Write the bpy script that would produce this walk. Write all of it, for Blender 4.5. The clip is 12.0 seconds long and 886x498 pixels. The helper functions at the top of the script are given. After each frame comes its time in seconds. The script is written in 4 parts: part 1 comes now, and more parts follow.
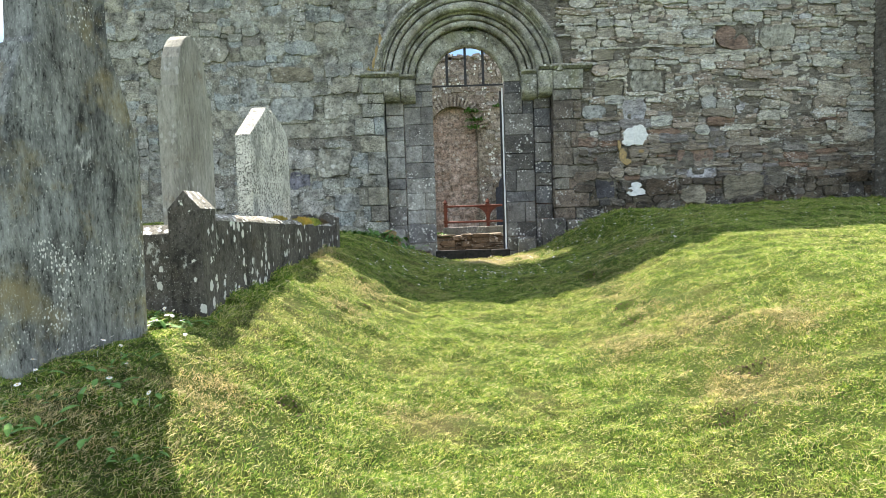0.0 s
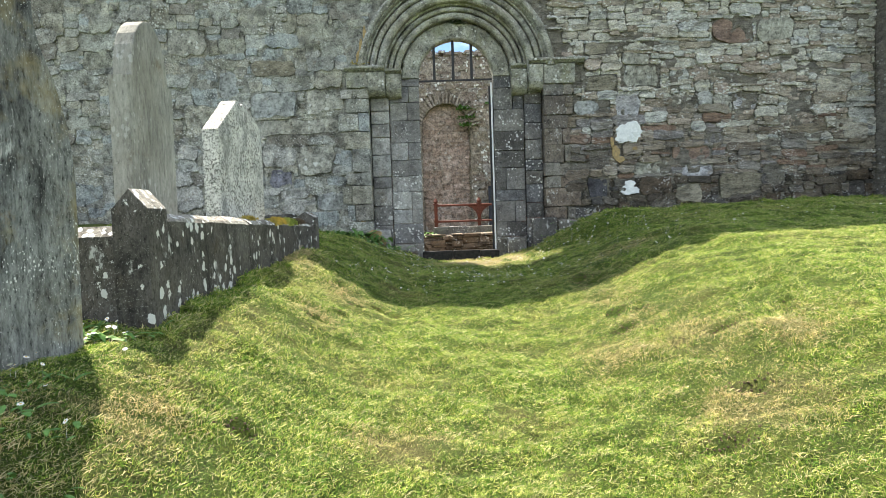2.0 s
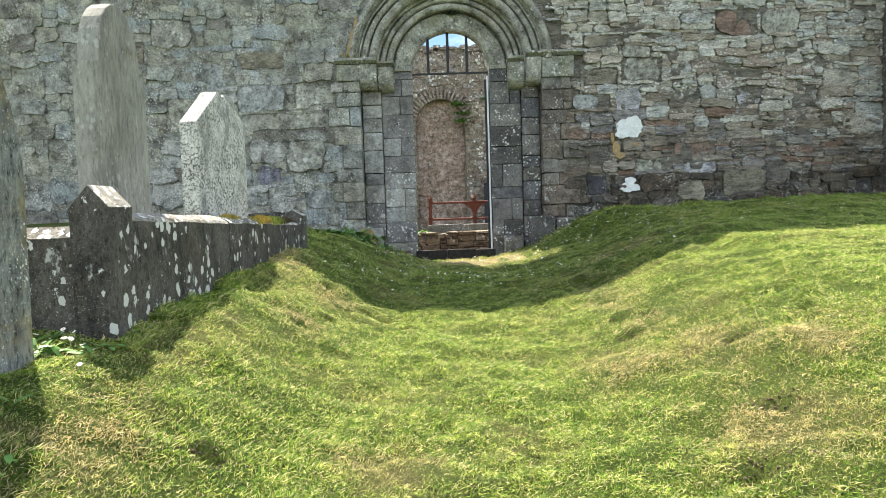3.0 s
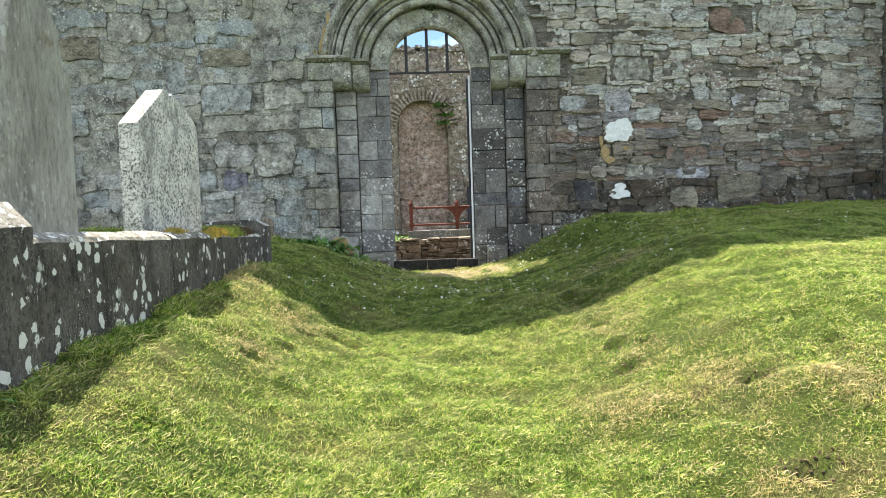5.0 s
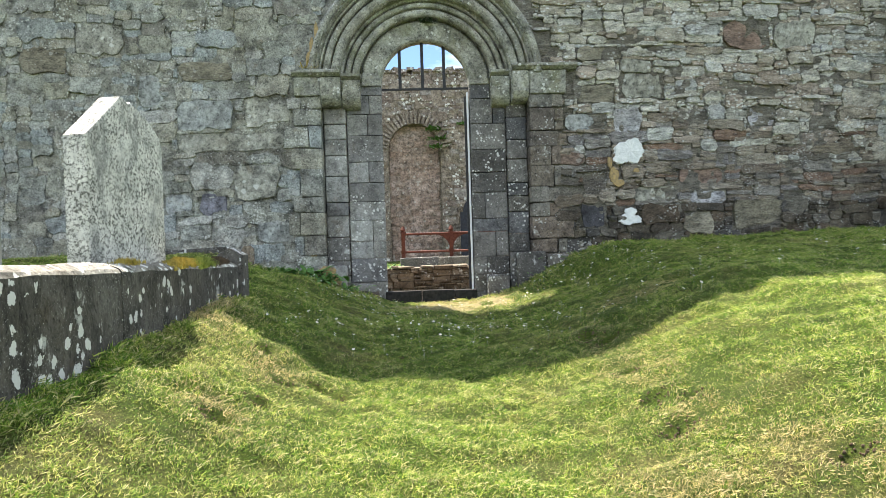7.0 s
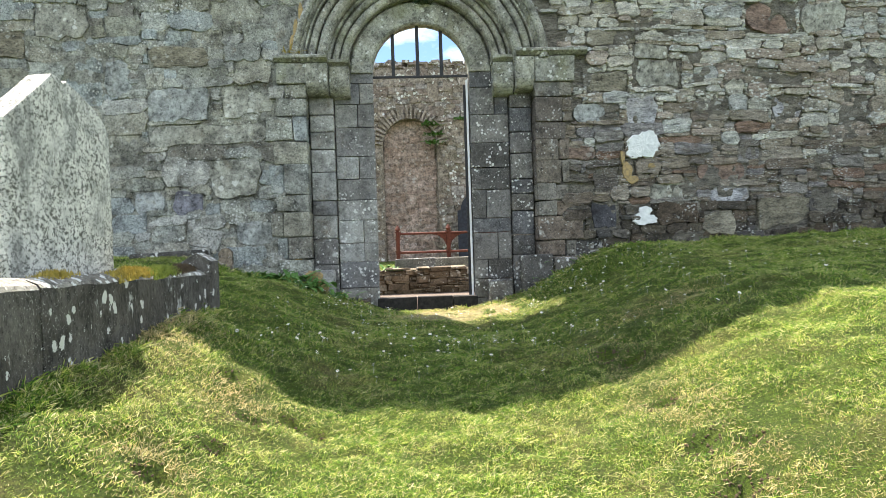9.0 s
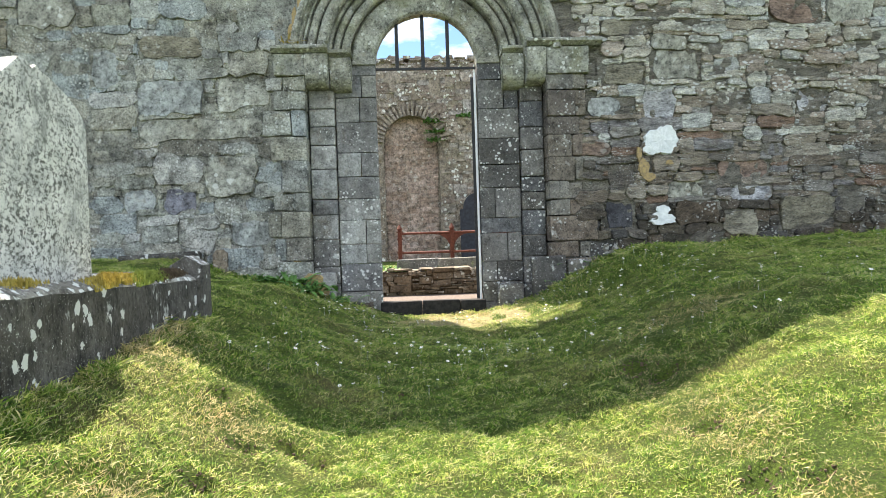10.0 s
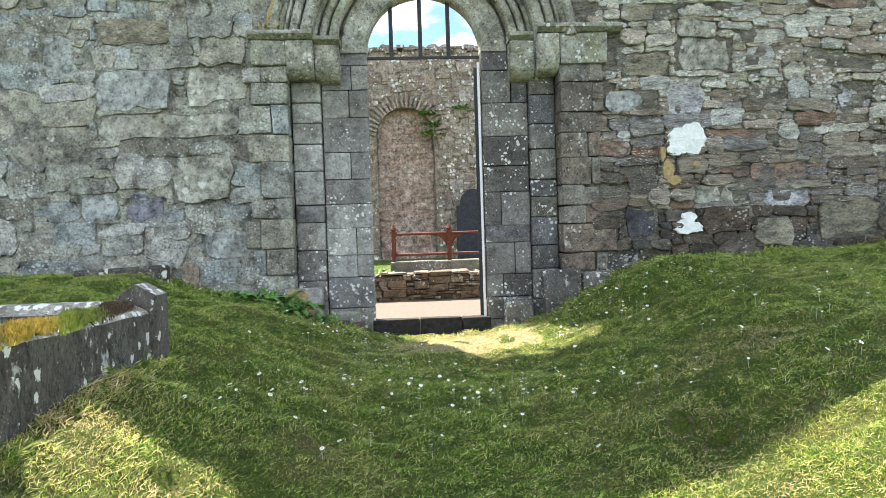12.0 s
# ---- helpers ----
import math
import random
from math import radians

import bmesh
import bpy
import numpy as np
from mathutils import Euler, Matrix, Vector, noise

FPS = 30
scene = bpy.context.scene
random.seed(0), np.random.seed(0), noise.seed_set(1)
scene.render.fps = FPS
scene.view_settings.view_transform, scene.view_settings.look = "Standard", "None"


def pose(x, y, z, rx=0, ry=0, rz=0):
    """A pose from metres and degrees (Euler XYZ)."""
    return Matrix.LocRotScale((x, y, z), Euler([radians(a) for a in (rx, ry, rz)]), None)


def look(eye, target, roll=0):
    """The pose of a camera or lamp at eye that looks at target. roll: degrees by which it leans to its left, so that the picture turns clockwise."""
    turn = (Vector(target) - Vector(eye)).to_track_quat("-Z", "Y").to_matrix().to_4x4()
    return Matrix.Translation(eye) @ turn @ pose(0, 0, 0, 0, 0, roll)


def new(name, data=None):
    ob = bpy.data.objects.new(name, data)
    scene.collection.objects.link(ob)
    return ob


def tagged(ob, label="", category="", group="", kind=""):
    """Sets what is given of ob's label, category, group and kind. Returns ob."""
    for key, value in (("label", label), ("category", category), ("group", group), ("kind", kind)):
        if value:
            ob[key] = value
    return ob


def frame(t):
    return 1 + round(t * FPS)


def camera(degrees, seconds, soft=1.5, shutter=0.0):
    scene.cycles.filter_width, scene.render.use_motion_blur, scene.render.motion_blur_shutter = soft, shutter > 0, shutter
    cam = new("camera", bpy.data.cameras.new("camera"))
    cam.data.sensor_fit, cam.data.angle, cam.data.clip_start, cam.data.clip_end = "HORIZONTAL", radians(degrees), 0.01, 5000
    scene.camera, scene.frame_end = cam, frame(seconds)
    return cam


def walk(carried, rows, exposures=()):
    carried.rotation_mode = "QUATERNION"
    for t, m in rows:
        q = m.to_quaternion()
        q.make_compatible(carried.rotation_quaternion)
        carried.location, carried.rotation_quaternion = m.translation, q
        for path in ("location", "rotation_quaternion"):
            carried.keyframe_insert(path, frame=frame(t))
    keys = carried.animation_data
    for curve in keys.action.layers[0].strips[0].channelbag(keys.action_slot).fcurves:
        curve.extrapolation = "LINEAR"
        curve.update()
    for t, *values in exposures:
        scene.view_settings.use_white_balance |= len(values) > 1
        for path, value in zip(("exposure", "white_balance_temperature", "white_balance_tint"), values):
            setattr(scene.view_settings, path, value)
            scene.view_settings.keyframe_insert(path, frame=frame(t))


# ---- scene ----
cam = camera(67.0, 12.0, soft=0.85)
METRES, EYE, TILT, LEAN, TURN = 4.2, 1.5, 0.0, 0.0, 0.0
ROWS = [
    (0.0, 0.0, 0.0, 0.0, -0.09, -2.6, 1.9),
    (0.5, 0.011, 0.0272, -0.0009, -0.14, -2.68, 1.92),
    (1.0, 0.0183, 0.0501, -0.0035, -0.23, -2.68, 1.93),
    (1.5, 0.0257, 0.0665, -0.0002, -0.36, -2.64, 1.94),
    (2.0, 0.032, 0.0904, 0.0019, -0.47, -2.72, 1.91),
    (2.5, 0.0355, 0.133, 0.0046, -0.67, -2.91, 1.9),
    (3.0, 0.0361, 0.1738, 0.0046, -0.88, -2.97, 1.88),
    (5.0, 0.0577, 0.3188, 0.0249, -2.2, -2.87, 1.88),
    (5.5, 0.0595, 0.3491, 0.0265, -2.55, -2.44, 1.87),
    (6.0, 0.058, 0.3878, 0.0281, -2.95, -1.27, 1.86),
    (6.5, 0.0502, 0.4465, 0.029, -3.05, -0.92, 1.83),
    (7.0, 0.0433, 0.5, 0.0295, -3.09, -0.69, 1.82),
    (9.0, 0.0503, 0.6791, 0.0412, -3.41, -0.89, 1.86),
    (9.5, 0.0449, 0.722, 0.0419, -3.45, -0.9, 1.87),
    (10.0, 0.036, 0.7796, 0.047, -3.48, -0.99, 1.86),
    (10.5, 0.0244, 0.8278, 0.0528, -3.5, -1.06, 1.86),
    (11.0, 0.0218, 0.8638, 0.0664, -3.58, -1.19, 1.84),
    (11.5, 0.0283, 0.9214, 0.0792, -3.73, -1.48, 1.85),
    (12.0, 0.0328, 0.9787, 0.0955, -4.08, -1.81, 1.83),
]
walk(cam, [(t, pose(0, 0, EYE, TILT, LEAN, TURN) @ pose(METRES * x, METRES * y, METRES * z, 90 + pitch, roll, yaw)) for t, x, y, z, yaw, pitch, roll in ROWS],
     exposures=((0.0, 1.62), (6.5, 1.68), (9.5, 1.82), (12.0, 2.04)))
# world, sun and exposure
SUN_DIR = Vector((-0.31, 0.468, 1.0)).normalized()   # towards the sun
world = bpy.data.worlds.new("sky")
scene.world = world
world.use_nodes = True
wn = world.node_tree.nodes
wl = world.node_tree.links
wn.clear()
w_out = wn.new("ShaderNodeOutputWorld")
w_bg = wn.new("ShaderNodeBackground")
w_sky = wn.new("ShaderNodeTexSky")
w_sky.sky_type = "NISHITA"
w_sky.sun_disc = False
w_sky.sun_elevation = math.asin(SUN_DIR.z)
w_sky.sun_rotation = math.atan2(SUN_DIR.x, SUN_DIR.y)
w_sky.air_density, w_sky.dust_density, w_sky.ozone_density = 1.0, 0.1, 1.6
w_tc = wn.new("ShaderNodeTexCoord")
w_map = wn.new("ShaderNodeMapping")
w_map.inputs["Scale"].default_value = (1.0, 1.0, 2.4)
w_map.inputs["Location"].default_value = (2.3, 0.7, 1.1)
w_noise = wn.new("ShaderNodeTexNoise")
w_noise.inputs["Scale"].default_value = 3.2
w_noise.inputs["Detail"].default_value = 7
w_noise.inputs["Roughness"].default_value = 0.6
w_ramp = wn.new("ShaderNodeValToRGB")
w_ramp.color_ramp.elements[0].position = 0.42
w_ramp.color_ramp.elements[1].position = 0.58
w_mix = wn.new("ShaderNodeMix")
w_mix.data_type = "RGBA"
w_mix.inputs["B"].default_value = (5.65, 6.05, 6.55, 1)
wl.new(w_tc.outputs["Generated"], w_map.inputs["Vector"])
wl.new(w_map.outputs["Vector"], w_noise.inputs["Vector"])
wl.new(w_noise.outputs["Fac"], w_ramp.inputs["Fac"])
wl.new(w_ramp.outputs["Color"], w_mix.inputs["Factor"])
w_deep = wn.new("ShaderNodeMix")
w_deep.data_type, w_deep.blend_type = "RGBA", "MULTIPLY"
w_deep.inputs["Factor"].default_value = 1.0
w_deep.inputs["B"].default_value = (0.42, 0.46, 0.52, 1)
wl.new(w_sky.outputs["Color"], w_deep.inputs["A"])
wl.new(w_deep.outputs["Result"], w_mix.inputs["A"])
wl.new(w_mix.outputs["Result"], w_bg.inputs["Color"])
w_bg.inputs["Strength"].default_value = 0.13
wl.new(w_bg.outputs["Background"], w_out.inputs["Surface"])

sun_lamp = bpy.data.lights.new("sun", "SUN")
sun_lamp.energy, sun_lamp.angle, sun_lamp.color = 5.0, radians(0.53), (1.0, 0.90, 0.76)
sun = new("sun", sun_lamp)
sun.matrix_world = look(SUN_DIR * 60, (0, 0, 0))


# ---- materials ----
class Nodes:
    """Short hand for a node material."""

    def __init__(self, name):
        self.mat = bpy.data.materials.new(name)
        self.mat.use_nodes = True
        self.t = self.mat.node_tree
        self.bsdf = self.t.nodes["Principled BSDF"]
        self.geo = self.t.nodes.new("ShaderNodeNewGeometry")
        self.obj = self.t.nodes.new("ShaderNodeObjectInfo")

    def put(self, socket, value):
        if isinstance(value, bpy.types.NodeSocket):
            self.t.links.new(value, socket)
        else:
            socket.default_value = value

    def noise(self, scale, detail=4, rough=0.55, stretch=(1, 1, 1), shift=(0, 0, 0)):
        m = self.t.nodes.new("ShaderNodeMapping")
        m.inputs["Scale"].default_value = stretch
        self.put(m.inputs["Location"], shift)
        self.t.links.new(self.geo.outputs["Position"], m.inputs["Vector"])
        n = self.t.nodes.new("ShaderNodeTexNoise")
        n.inputs["Scale"].default_value, n.inputs["Detail"].default_value, n.inputs["Roughness"].default_value = scale, detail, rough
        self.t.links.new(m.outputs["Vector"], n.inputs["Vector"])
        return n.outputs["Fac"]

    def cells(self, scale, stretch=(1, 1, 1)):
        m = self.t.nodes.new("ShaderNodeMapping")
        m.inputs["Scale"].default_value = stretch
        self.t.links.new(self.geo.outputs["Position"], m.inputs["Vector"])
        n = self.t.nodes.new("ShaderNodeTexVoronoi")
        n.inputs["Scale"].default_value = scale
        self.t.links.new(m.outputs["Vector"], n.inputs["Vector"])
        return n.outputs["Distance"], n.outputs["Color"]

    def ramp(self, fac, stops, flat=False):
        r = self.t.nodes.new("ShaderNodeValToRGB")
        e = r.color_ramp.elements
        while len(e) < len(stops):
            e.new(0.5)
        if flat:
            r.color_ramp.interpolation = "CONSTANT"
        for k, (p, c) in enumerate(stops):
            e[k].position = p
            e[k].color = (c, c, c, 1) if isinstance(c, (int, float)) else (*c, 1)
        self.put(r.inputs["Fac"], fac)
        return r.outputs["Color"]

    def mix(self, fac, a, b, mode="MIX"):
        m = self.t.nodes.new("ShaderNodeMix")
        m.data_type, m.blend_type = "RGBA", mode
        self.put(m.inputs["Factor"], fac)
        for key, v in (("A", a), ("B", b)):
            s = [i for i in m.inputs if i.name == key and i.type == "RGBA"][0]
            self.put(s, v if isinstance(v, bpy.types.NodeSocket) else ((*v, 1) if len(v) == 3 else v))
        return [o for o in m.outputs if o.type == "RGBA"][0]

    def math(self, op, a, b=0.0):
        m = self.t.nodes.new("ShaderNodeMath")
        m.operation = op
        self.put(m.inputs[0], a)
        self.put(m.inputs[1], b)
        return m.outputs[0]

    def done(self, colour, rough=0.9, height=None, strength=0.5, distance=0.01, metal=0.0, spec=0.3):
        self.put(self.bsdf.inputs["Base Color"], colour if isinstance(colour, bpy.types.NodeSocket) else (*colour, 1))
        self.put(self.bsdf.inputs["Roughness"], rough)
        self.bsdf.inputs["Metallic"].default_value = metal
        self.bsdf.inputs["Specular IOR Level"].default_value = spec
        if height is not None:
            b = self.t.nodes.new("ShaderNodeBump")
            b.inputs["Strength"].default_value, b.inputs["Distance"].default_value = strength, distance
            self.put(b.inputs["Height"], height)
            self.t.links.new(b.outputs["Normal"], self.bsdf.inputs["Normal"])
        return self.mat


def stone(name, tints, islands=False, lichen=0.5, spots=9.0, streak=(1, 1, 1), grain=26.0, moss=0.0, stain=(0.20, 0.14, 0.07), deep=0.012, contrast=1.0, cover=0.46, cracks=0.0, moss_tint=(0.20, 0.21, 0.10)):
    """Weathered stone: a tint for each piece, blotches, grain, lichen flecks and rosettes, brown stains."""
    n = Nodes(name)
    r = n.geo.outputs["Random Per Island"] if islands else n.obj.outputs["Random"]
    base = n.ramp(r, [(i / len(tints), c) for i, c in enumerate(tints)], flat=True)
    fine = n.noise(grain, 9, 0.80, streak)
    blotch = n.noise(6.5, 7, 0.70, streak, (2, 5, 1))
    large = n.noise(1.3, 4, 0.6)
    lo, hi = 1 - 0.70 * contrast, 1 + 0.55 * contrast
    c = n.mix(1.0, base, n.ramp(blotch, [(0.32, lo), (0.50, 1.0), (0.68, hi)]), "MULTIPLY")
    c = n.mix(1.0, c, n.ramp(fine, [(0.36, 1 - 0.88 * contrast), (0.46, 0.95), (0.64, 1 + 0.55 * contrast)]), "MULTIPLY")
    c = n.mix(1.0, c, n.ramp(large, [(0.35, (0.80, 0.78, 0.73)), (0.65, (1.12, 1.13, 1.12))]), "MULTIPLY")
    patch = n.noise(4.5, 6, 0.68, shift=(3, 1, 7))
    c = n.mix(n.ramp(patch, [(0.58, 0.0), (0.70, 0.6)]), c, n.mix(1.0, c, (0.62, 0.50, 0.36), "MULTIPLY"))
    c = n.mix(n.ramp(n.noise(8, 5, 0.7, shift=(7, 7, 1)), [(0.63, 0.0), (0.74, 0.5)]), c, stain)
    if moss:
        c = n.mix(n.ramp(n.noise(3.0, 5, 0.65, shift=(9, 4, 2)), [(0.50, 0.0), (0.66, moss)]), c, moss_tint)
    if cracks:
        line = n.ramp(n.noise(3.4, 6, 0.62, (streak[0], streak[1], streak[2] * 1.5), (11, 3, 5)), [(0.478, 0.0), (0.497, cracks), (0.516, 0.0)])
        c = n.mix(line, c, n.mix(1.0, c, (0.22, 0.20, 0.18), "MULTIPLY"))
    d, col = n.cells(spots, (1, 1, 0.5 + 0.5 * streak[2]))
    size = n.math("MULTIPLY", n.ramp(n.noise(2.6, 3, 0.6, shift=(5, 2, 3)), [(cover, 0.0), (cover + 0.20, 1.0)]), 0.36)
    rosette = n.math("MULTIPLY", n.math("LESS_THAN", n.math("ADD", d, n.math("MULTIPLY", n.math("SUBTRACT", n.noise(spots * 2.2, 4, 0.7, shift=(2, 9, 9)), 0.5), 0.9)), size), lichen)
    fleck = n.math("MULTIPLY", n.ramp(n.noise(grain * 1.9, 4, 0.7, shift=(1, 8, 4)), [(0.60, 0.0), (0.66, 0.9)]), n.ramp(n.noise(2.2, 4, 0.65, shift=(8, 3, 6)), [(0.40, 0.15), (0.62, 1.0)]))
    crust_mask = n.ramp(n.noise(5.0, 8, 0.74, streak, (6, 6, 2)), [(0.60, 0.0), (0.645, 0.75)])
    c = n.mix(n.math("MULTIPLY", crust_mask, lichen), c, (0.58, 0.59, 0.55))
    c = n.mix(n.math("MULTIPLY", fleck, lichen), c, (0.70, 0.71, 0.66))
    c = n.mix(n.math("MULTIPLY", rosette, 0.9), c, (0.70, 0.71, 0.67))
    h = n.math("ADD", fine, n.math("MULTIPLY", blotch, 1.8))
    return n.done(c, n.ramp(fine, [(0.3, 0.95), (0.7, 0.80)]), h, 0.9, deep)


LEFT_TINTS = [(0.311, 0.311, 0.268), (0.346, 0.354, 0.328), (0.268, 0.276, 0.259), (0.354, 0.346, 0.294), (0.302, 0.328, 0.328), (0.216, 0.207, 0.181), (0.328, 0.320, 0.268), (0.380, 0.380, 0.354), (0.320, 0.328, 0.294)]
RIGHT_TINTS = [(0.230, 0.195, 0.153), (0.277, 0.241, 0.189), (0.189, 0.157, 0.124), (0.269, 0.255, 0.234), (0.301, 0.262, 0.211), (0.230, 0.157, 0.116), (0.254, 0.241, 0.239), (0.317, 0.284, 0.234), (0.166, 0.150, 0.130), (0.260, 0.225, 0.182)]
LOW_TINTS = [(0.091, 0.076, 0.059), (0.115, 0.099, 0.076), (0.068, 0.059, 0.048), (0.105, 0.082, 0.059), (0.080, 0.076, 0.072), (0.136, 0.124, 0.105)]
FAR_TINTS = [(0.250, 0.211, 0.172), (0.296, 0.257, 0.221), (0.203, 0.164, 0.139), (0.281, 0.257, 0.238), (0.226, 0.195, 0.156)]
M_LEFT = stone("rubble_grey", LEFT_TINTS, deep=0.028, lichen=0.75, cover=0.44, spots=26, grain=48, cracks=0.40)
M_LEFT_I = stone("rubble_grey_joined", LEFT_TINTS, True, deep=0.028, lichen=0.75, cover=0.44, spots=26, grain=48, cracks=0.40)
M_RIGHT = stone("rubble_brown", RIGHT_TINTS, deep=0.028, lichen=0.75, spots=24, streak=(1, 1, 4.0), grain=48, cracks=0.40)
M_RIGHT_I = stone("rubble_brown_joined", RIGHT_TINTS, True, deep=0.028, lichen=0.75, spots=24, streak=(1, 1, 4.0), grain=48, cracks=0.40)
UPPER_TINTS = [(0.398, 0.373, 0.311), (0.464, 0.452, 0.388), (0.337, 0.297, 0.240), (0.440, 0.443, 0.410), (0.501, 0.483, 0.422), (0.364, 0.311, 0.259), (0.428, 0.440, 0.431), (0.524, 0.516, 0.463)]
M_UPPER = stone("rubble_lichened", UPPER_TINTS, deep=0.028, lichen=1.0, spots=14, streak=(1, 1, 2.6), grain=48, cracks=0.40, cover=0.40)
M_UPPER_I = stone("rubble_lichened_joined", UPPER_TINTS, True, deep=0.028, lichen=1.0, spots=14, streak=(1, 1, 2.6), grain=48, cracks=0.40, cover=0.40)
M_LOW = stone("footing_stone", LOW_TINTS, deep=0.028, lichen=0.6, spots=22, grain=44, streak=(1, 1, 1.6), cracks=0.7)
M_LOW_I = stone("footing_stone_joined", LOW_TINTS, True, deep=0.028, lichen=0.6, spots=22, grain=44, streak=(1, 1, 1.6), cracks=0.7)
M_FAR_I = stone("rubble_far", FAR_TINTS, True, lichen=1.0, spots=7, grain=20, cover=0.40, cracks=0.40)
M_INFILL_I = stone("rubble_infill", [(0.340, 0.257, 0.221), (0.391, 0.307, 0.272), (0.289, 0.220, 0.187), (0.357, 0.290, 0.264)], True, lichen=0.45, spots=8, grain=20, cracks=0.40)
M_DRY = stone("dry_stone", [(0.15, 0.118, 0.085), (0.20, 0.165, 0.125), (0.115, 0.09, 0.066), (0.18, 0.155, 0.125)], lichen=0.5, grain=18)
M_QUOIN = stone("brown_ashlar", [(0.135, 0.117, 0.096), (0.172, 0.158, 0.136), (0.108, 0.094, 0.081), (0.150, 0.145, 0.132), (0.185, 0.173, 0.150), (0.152, 0.124, 0.100)], lichen=0.55, spots=24, grain=44, deep=0.012)
M_VOUSS = stone("split_voussoir", [(0.24, 0.205, 0.17), (0.27, 0.235, 0.20), (0.21, 0.18, 0.15)], lichen=0.7, grain=16)
M_ASHLAR = stone("ashlar", [(0.255, 0.252, 0.240), (0.170, 0.170, 0.174), (0.300, 0.300, 0.282), (0.205, 0.202, 0.188), (0.150, 0.146, 0.140), (0.275, 0.278, 0.270), (0.235, 0.232, 0.215)], lichen=0.8, spots=21, grain=40, deep=0.005, contrast=0.75, cover=0.42)
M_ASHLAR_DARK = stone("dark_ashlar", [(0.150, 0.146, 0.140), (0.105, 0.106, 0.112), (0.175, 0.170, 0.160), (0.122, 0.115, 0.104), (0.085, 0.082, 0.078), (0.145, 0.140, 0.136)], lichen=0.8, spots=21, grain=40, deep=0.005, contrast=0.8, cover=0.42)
M_ARCH = stone("arch_stone", [(0.270, 0.272, 0.236), (0.300, 0.300, 0.262), (0.235, 0.236, 0.208), (0.255, 0.252, 0.215)], lichen=0.75, spots=16, grain=38, moss=0.45, deep=0.010, contrast=1.05)
M_MORTAR = stone("mortar", [(0.26, 0.26, 0.23)], lichen=0.5, deep=0.03, grain=48, cracks=0.40)
M_MORTAR_FAR = stone("mortar_far", [(0.25, 0.215, 0.18)], lichen=0.5, deep=0.03, grain=20, cracks=0.6)
M_MORTAR_R = stone("mortar_brown", [(0.185, 0.172, 0.145)], lichen=0.5, streak=(1, 1, 3), deep=0.03, grain=48, cracks=0.40)
M_BIGSTONE = stone("dark_headstone", [(0.175, 0.187, 0.182)], lichen=1.0, spots=62, contrast=1.2, cover=0.50, streak=(1, 1, 0.35), grain=44, moss=0.6, moss_tint=(0.30, 0.25, 0.12), deep=0.008)
M_TALLSTONE = stone("pale_headstone", [(0.27, 0.268, 0.235)], lichen=0.25, spots=24, streak=(1, 1, 0.3), grain=40, stain=(0.203, 0.187, 0.140), deep=0.003, contrast=0.5)
M_KERB = stone("kerb_stone", [(0.076, 0.071, 0.063)], lichen=0.95, spots=13, cover=0.41, streak=(1, 1, 0.55), grain=52, stain=(0.087, 0.062, 0.043), deep=0.006)


# Kerb tops: lichen on a base tint lightened for the sun on them.
M_LIT_CRUST = stone("lit_lichen_top", [(0.22, 0.21, 0.185)], lichen=1.0, spots=17, cover=0.30, grain=52, stain=(0.12, 0.095, 0.06), deep=0.006)


SPECIAL = {
    "pale": stone("lilac_stone", [(0.344, 0.344, 0.361)], lichen=0.8, grain=30, streak=(1, 1, 2)),
    "red": stone("red_sandstone", [(0.215, 0.155, 0.125)], lichen=0.25, grain=30, streak=(1, 1, 2)),
    "dark": stone("black_stone", [(0.061, 0.061, 0.070)], lichen=0.6, grain=30),
    "green": stone("olive_stone", [(0.185, 0.170, 0.130)], lichen=0.3, grain=30, streak=(1, 1, 2)),
    "grey": stone("flat_grey_stone", [(0.270, 0.268, 0.232)], lichen=0.6, grain=22),
    "blue": stone("blue_grey_stone", [(0.264, 0.277, 0.270)], lichen=0.3, grain=22),
    "slate": stone("slate_stone", [(0.164, 0.164, 0.193)], lichen=0.4, grain=22),
}


def speckled():
    n = Nodes("speckled_granite")
    fine = n.noise(70, 6, 0.75)
    c = n.ramp(n.noise(9, 6, 0.7, shift=(3, 0, 0)), [(0.32, (0.38, 0.385, 0.35)), (0.48, (0.58, 0.58, 0.52)), (0.66, (0.74, 0.74, 0.67))])
    speck = n.math("MULTIPLY", n.ramp(n.noise(48, 8, 0.78), [(0.505, 0.0), (0.535, 0.95)]), n.ramp(n.noise(3.0, 4, 0.6, shift=(6, 1, 3)), [(0.34, 0.45), (0.55, 1.0)]))
    c = n.mix(speck, c, (0.085, 0.085, 0.07))
    c = n.mix(n.ramp(n.noise(3.6, 7, 0.7, (1, 1, 0.35), (0, 4, 4)), [(0.50, 0.0), (0.60, 0.65)]), c, (0.16, 0.165, 0.15))
    c = n.mix(n.ramp(n.noise(30, 5, 0.7, shift=(9, 4, 4)), [(0.58, 0.0), (0.64, 0.7)]), c, (0.66, 0.66, 0.60))
    return n.done(c, 0.85, fine, 0.5, 0.004)


M_SPECKLED = speckled()


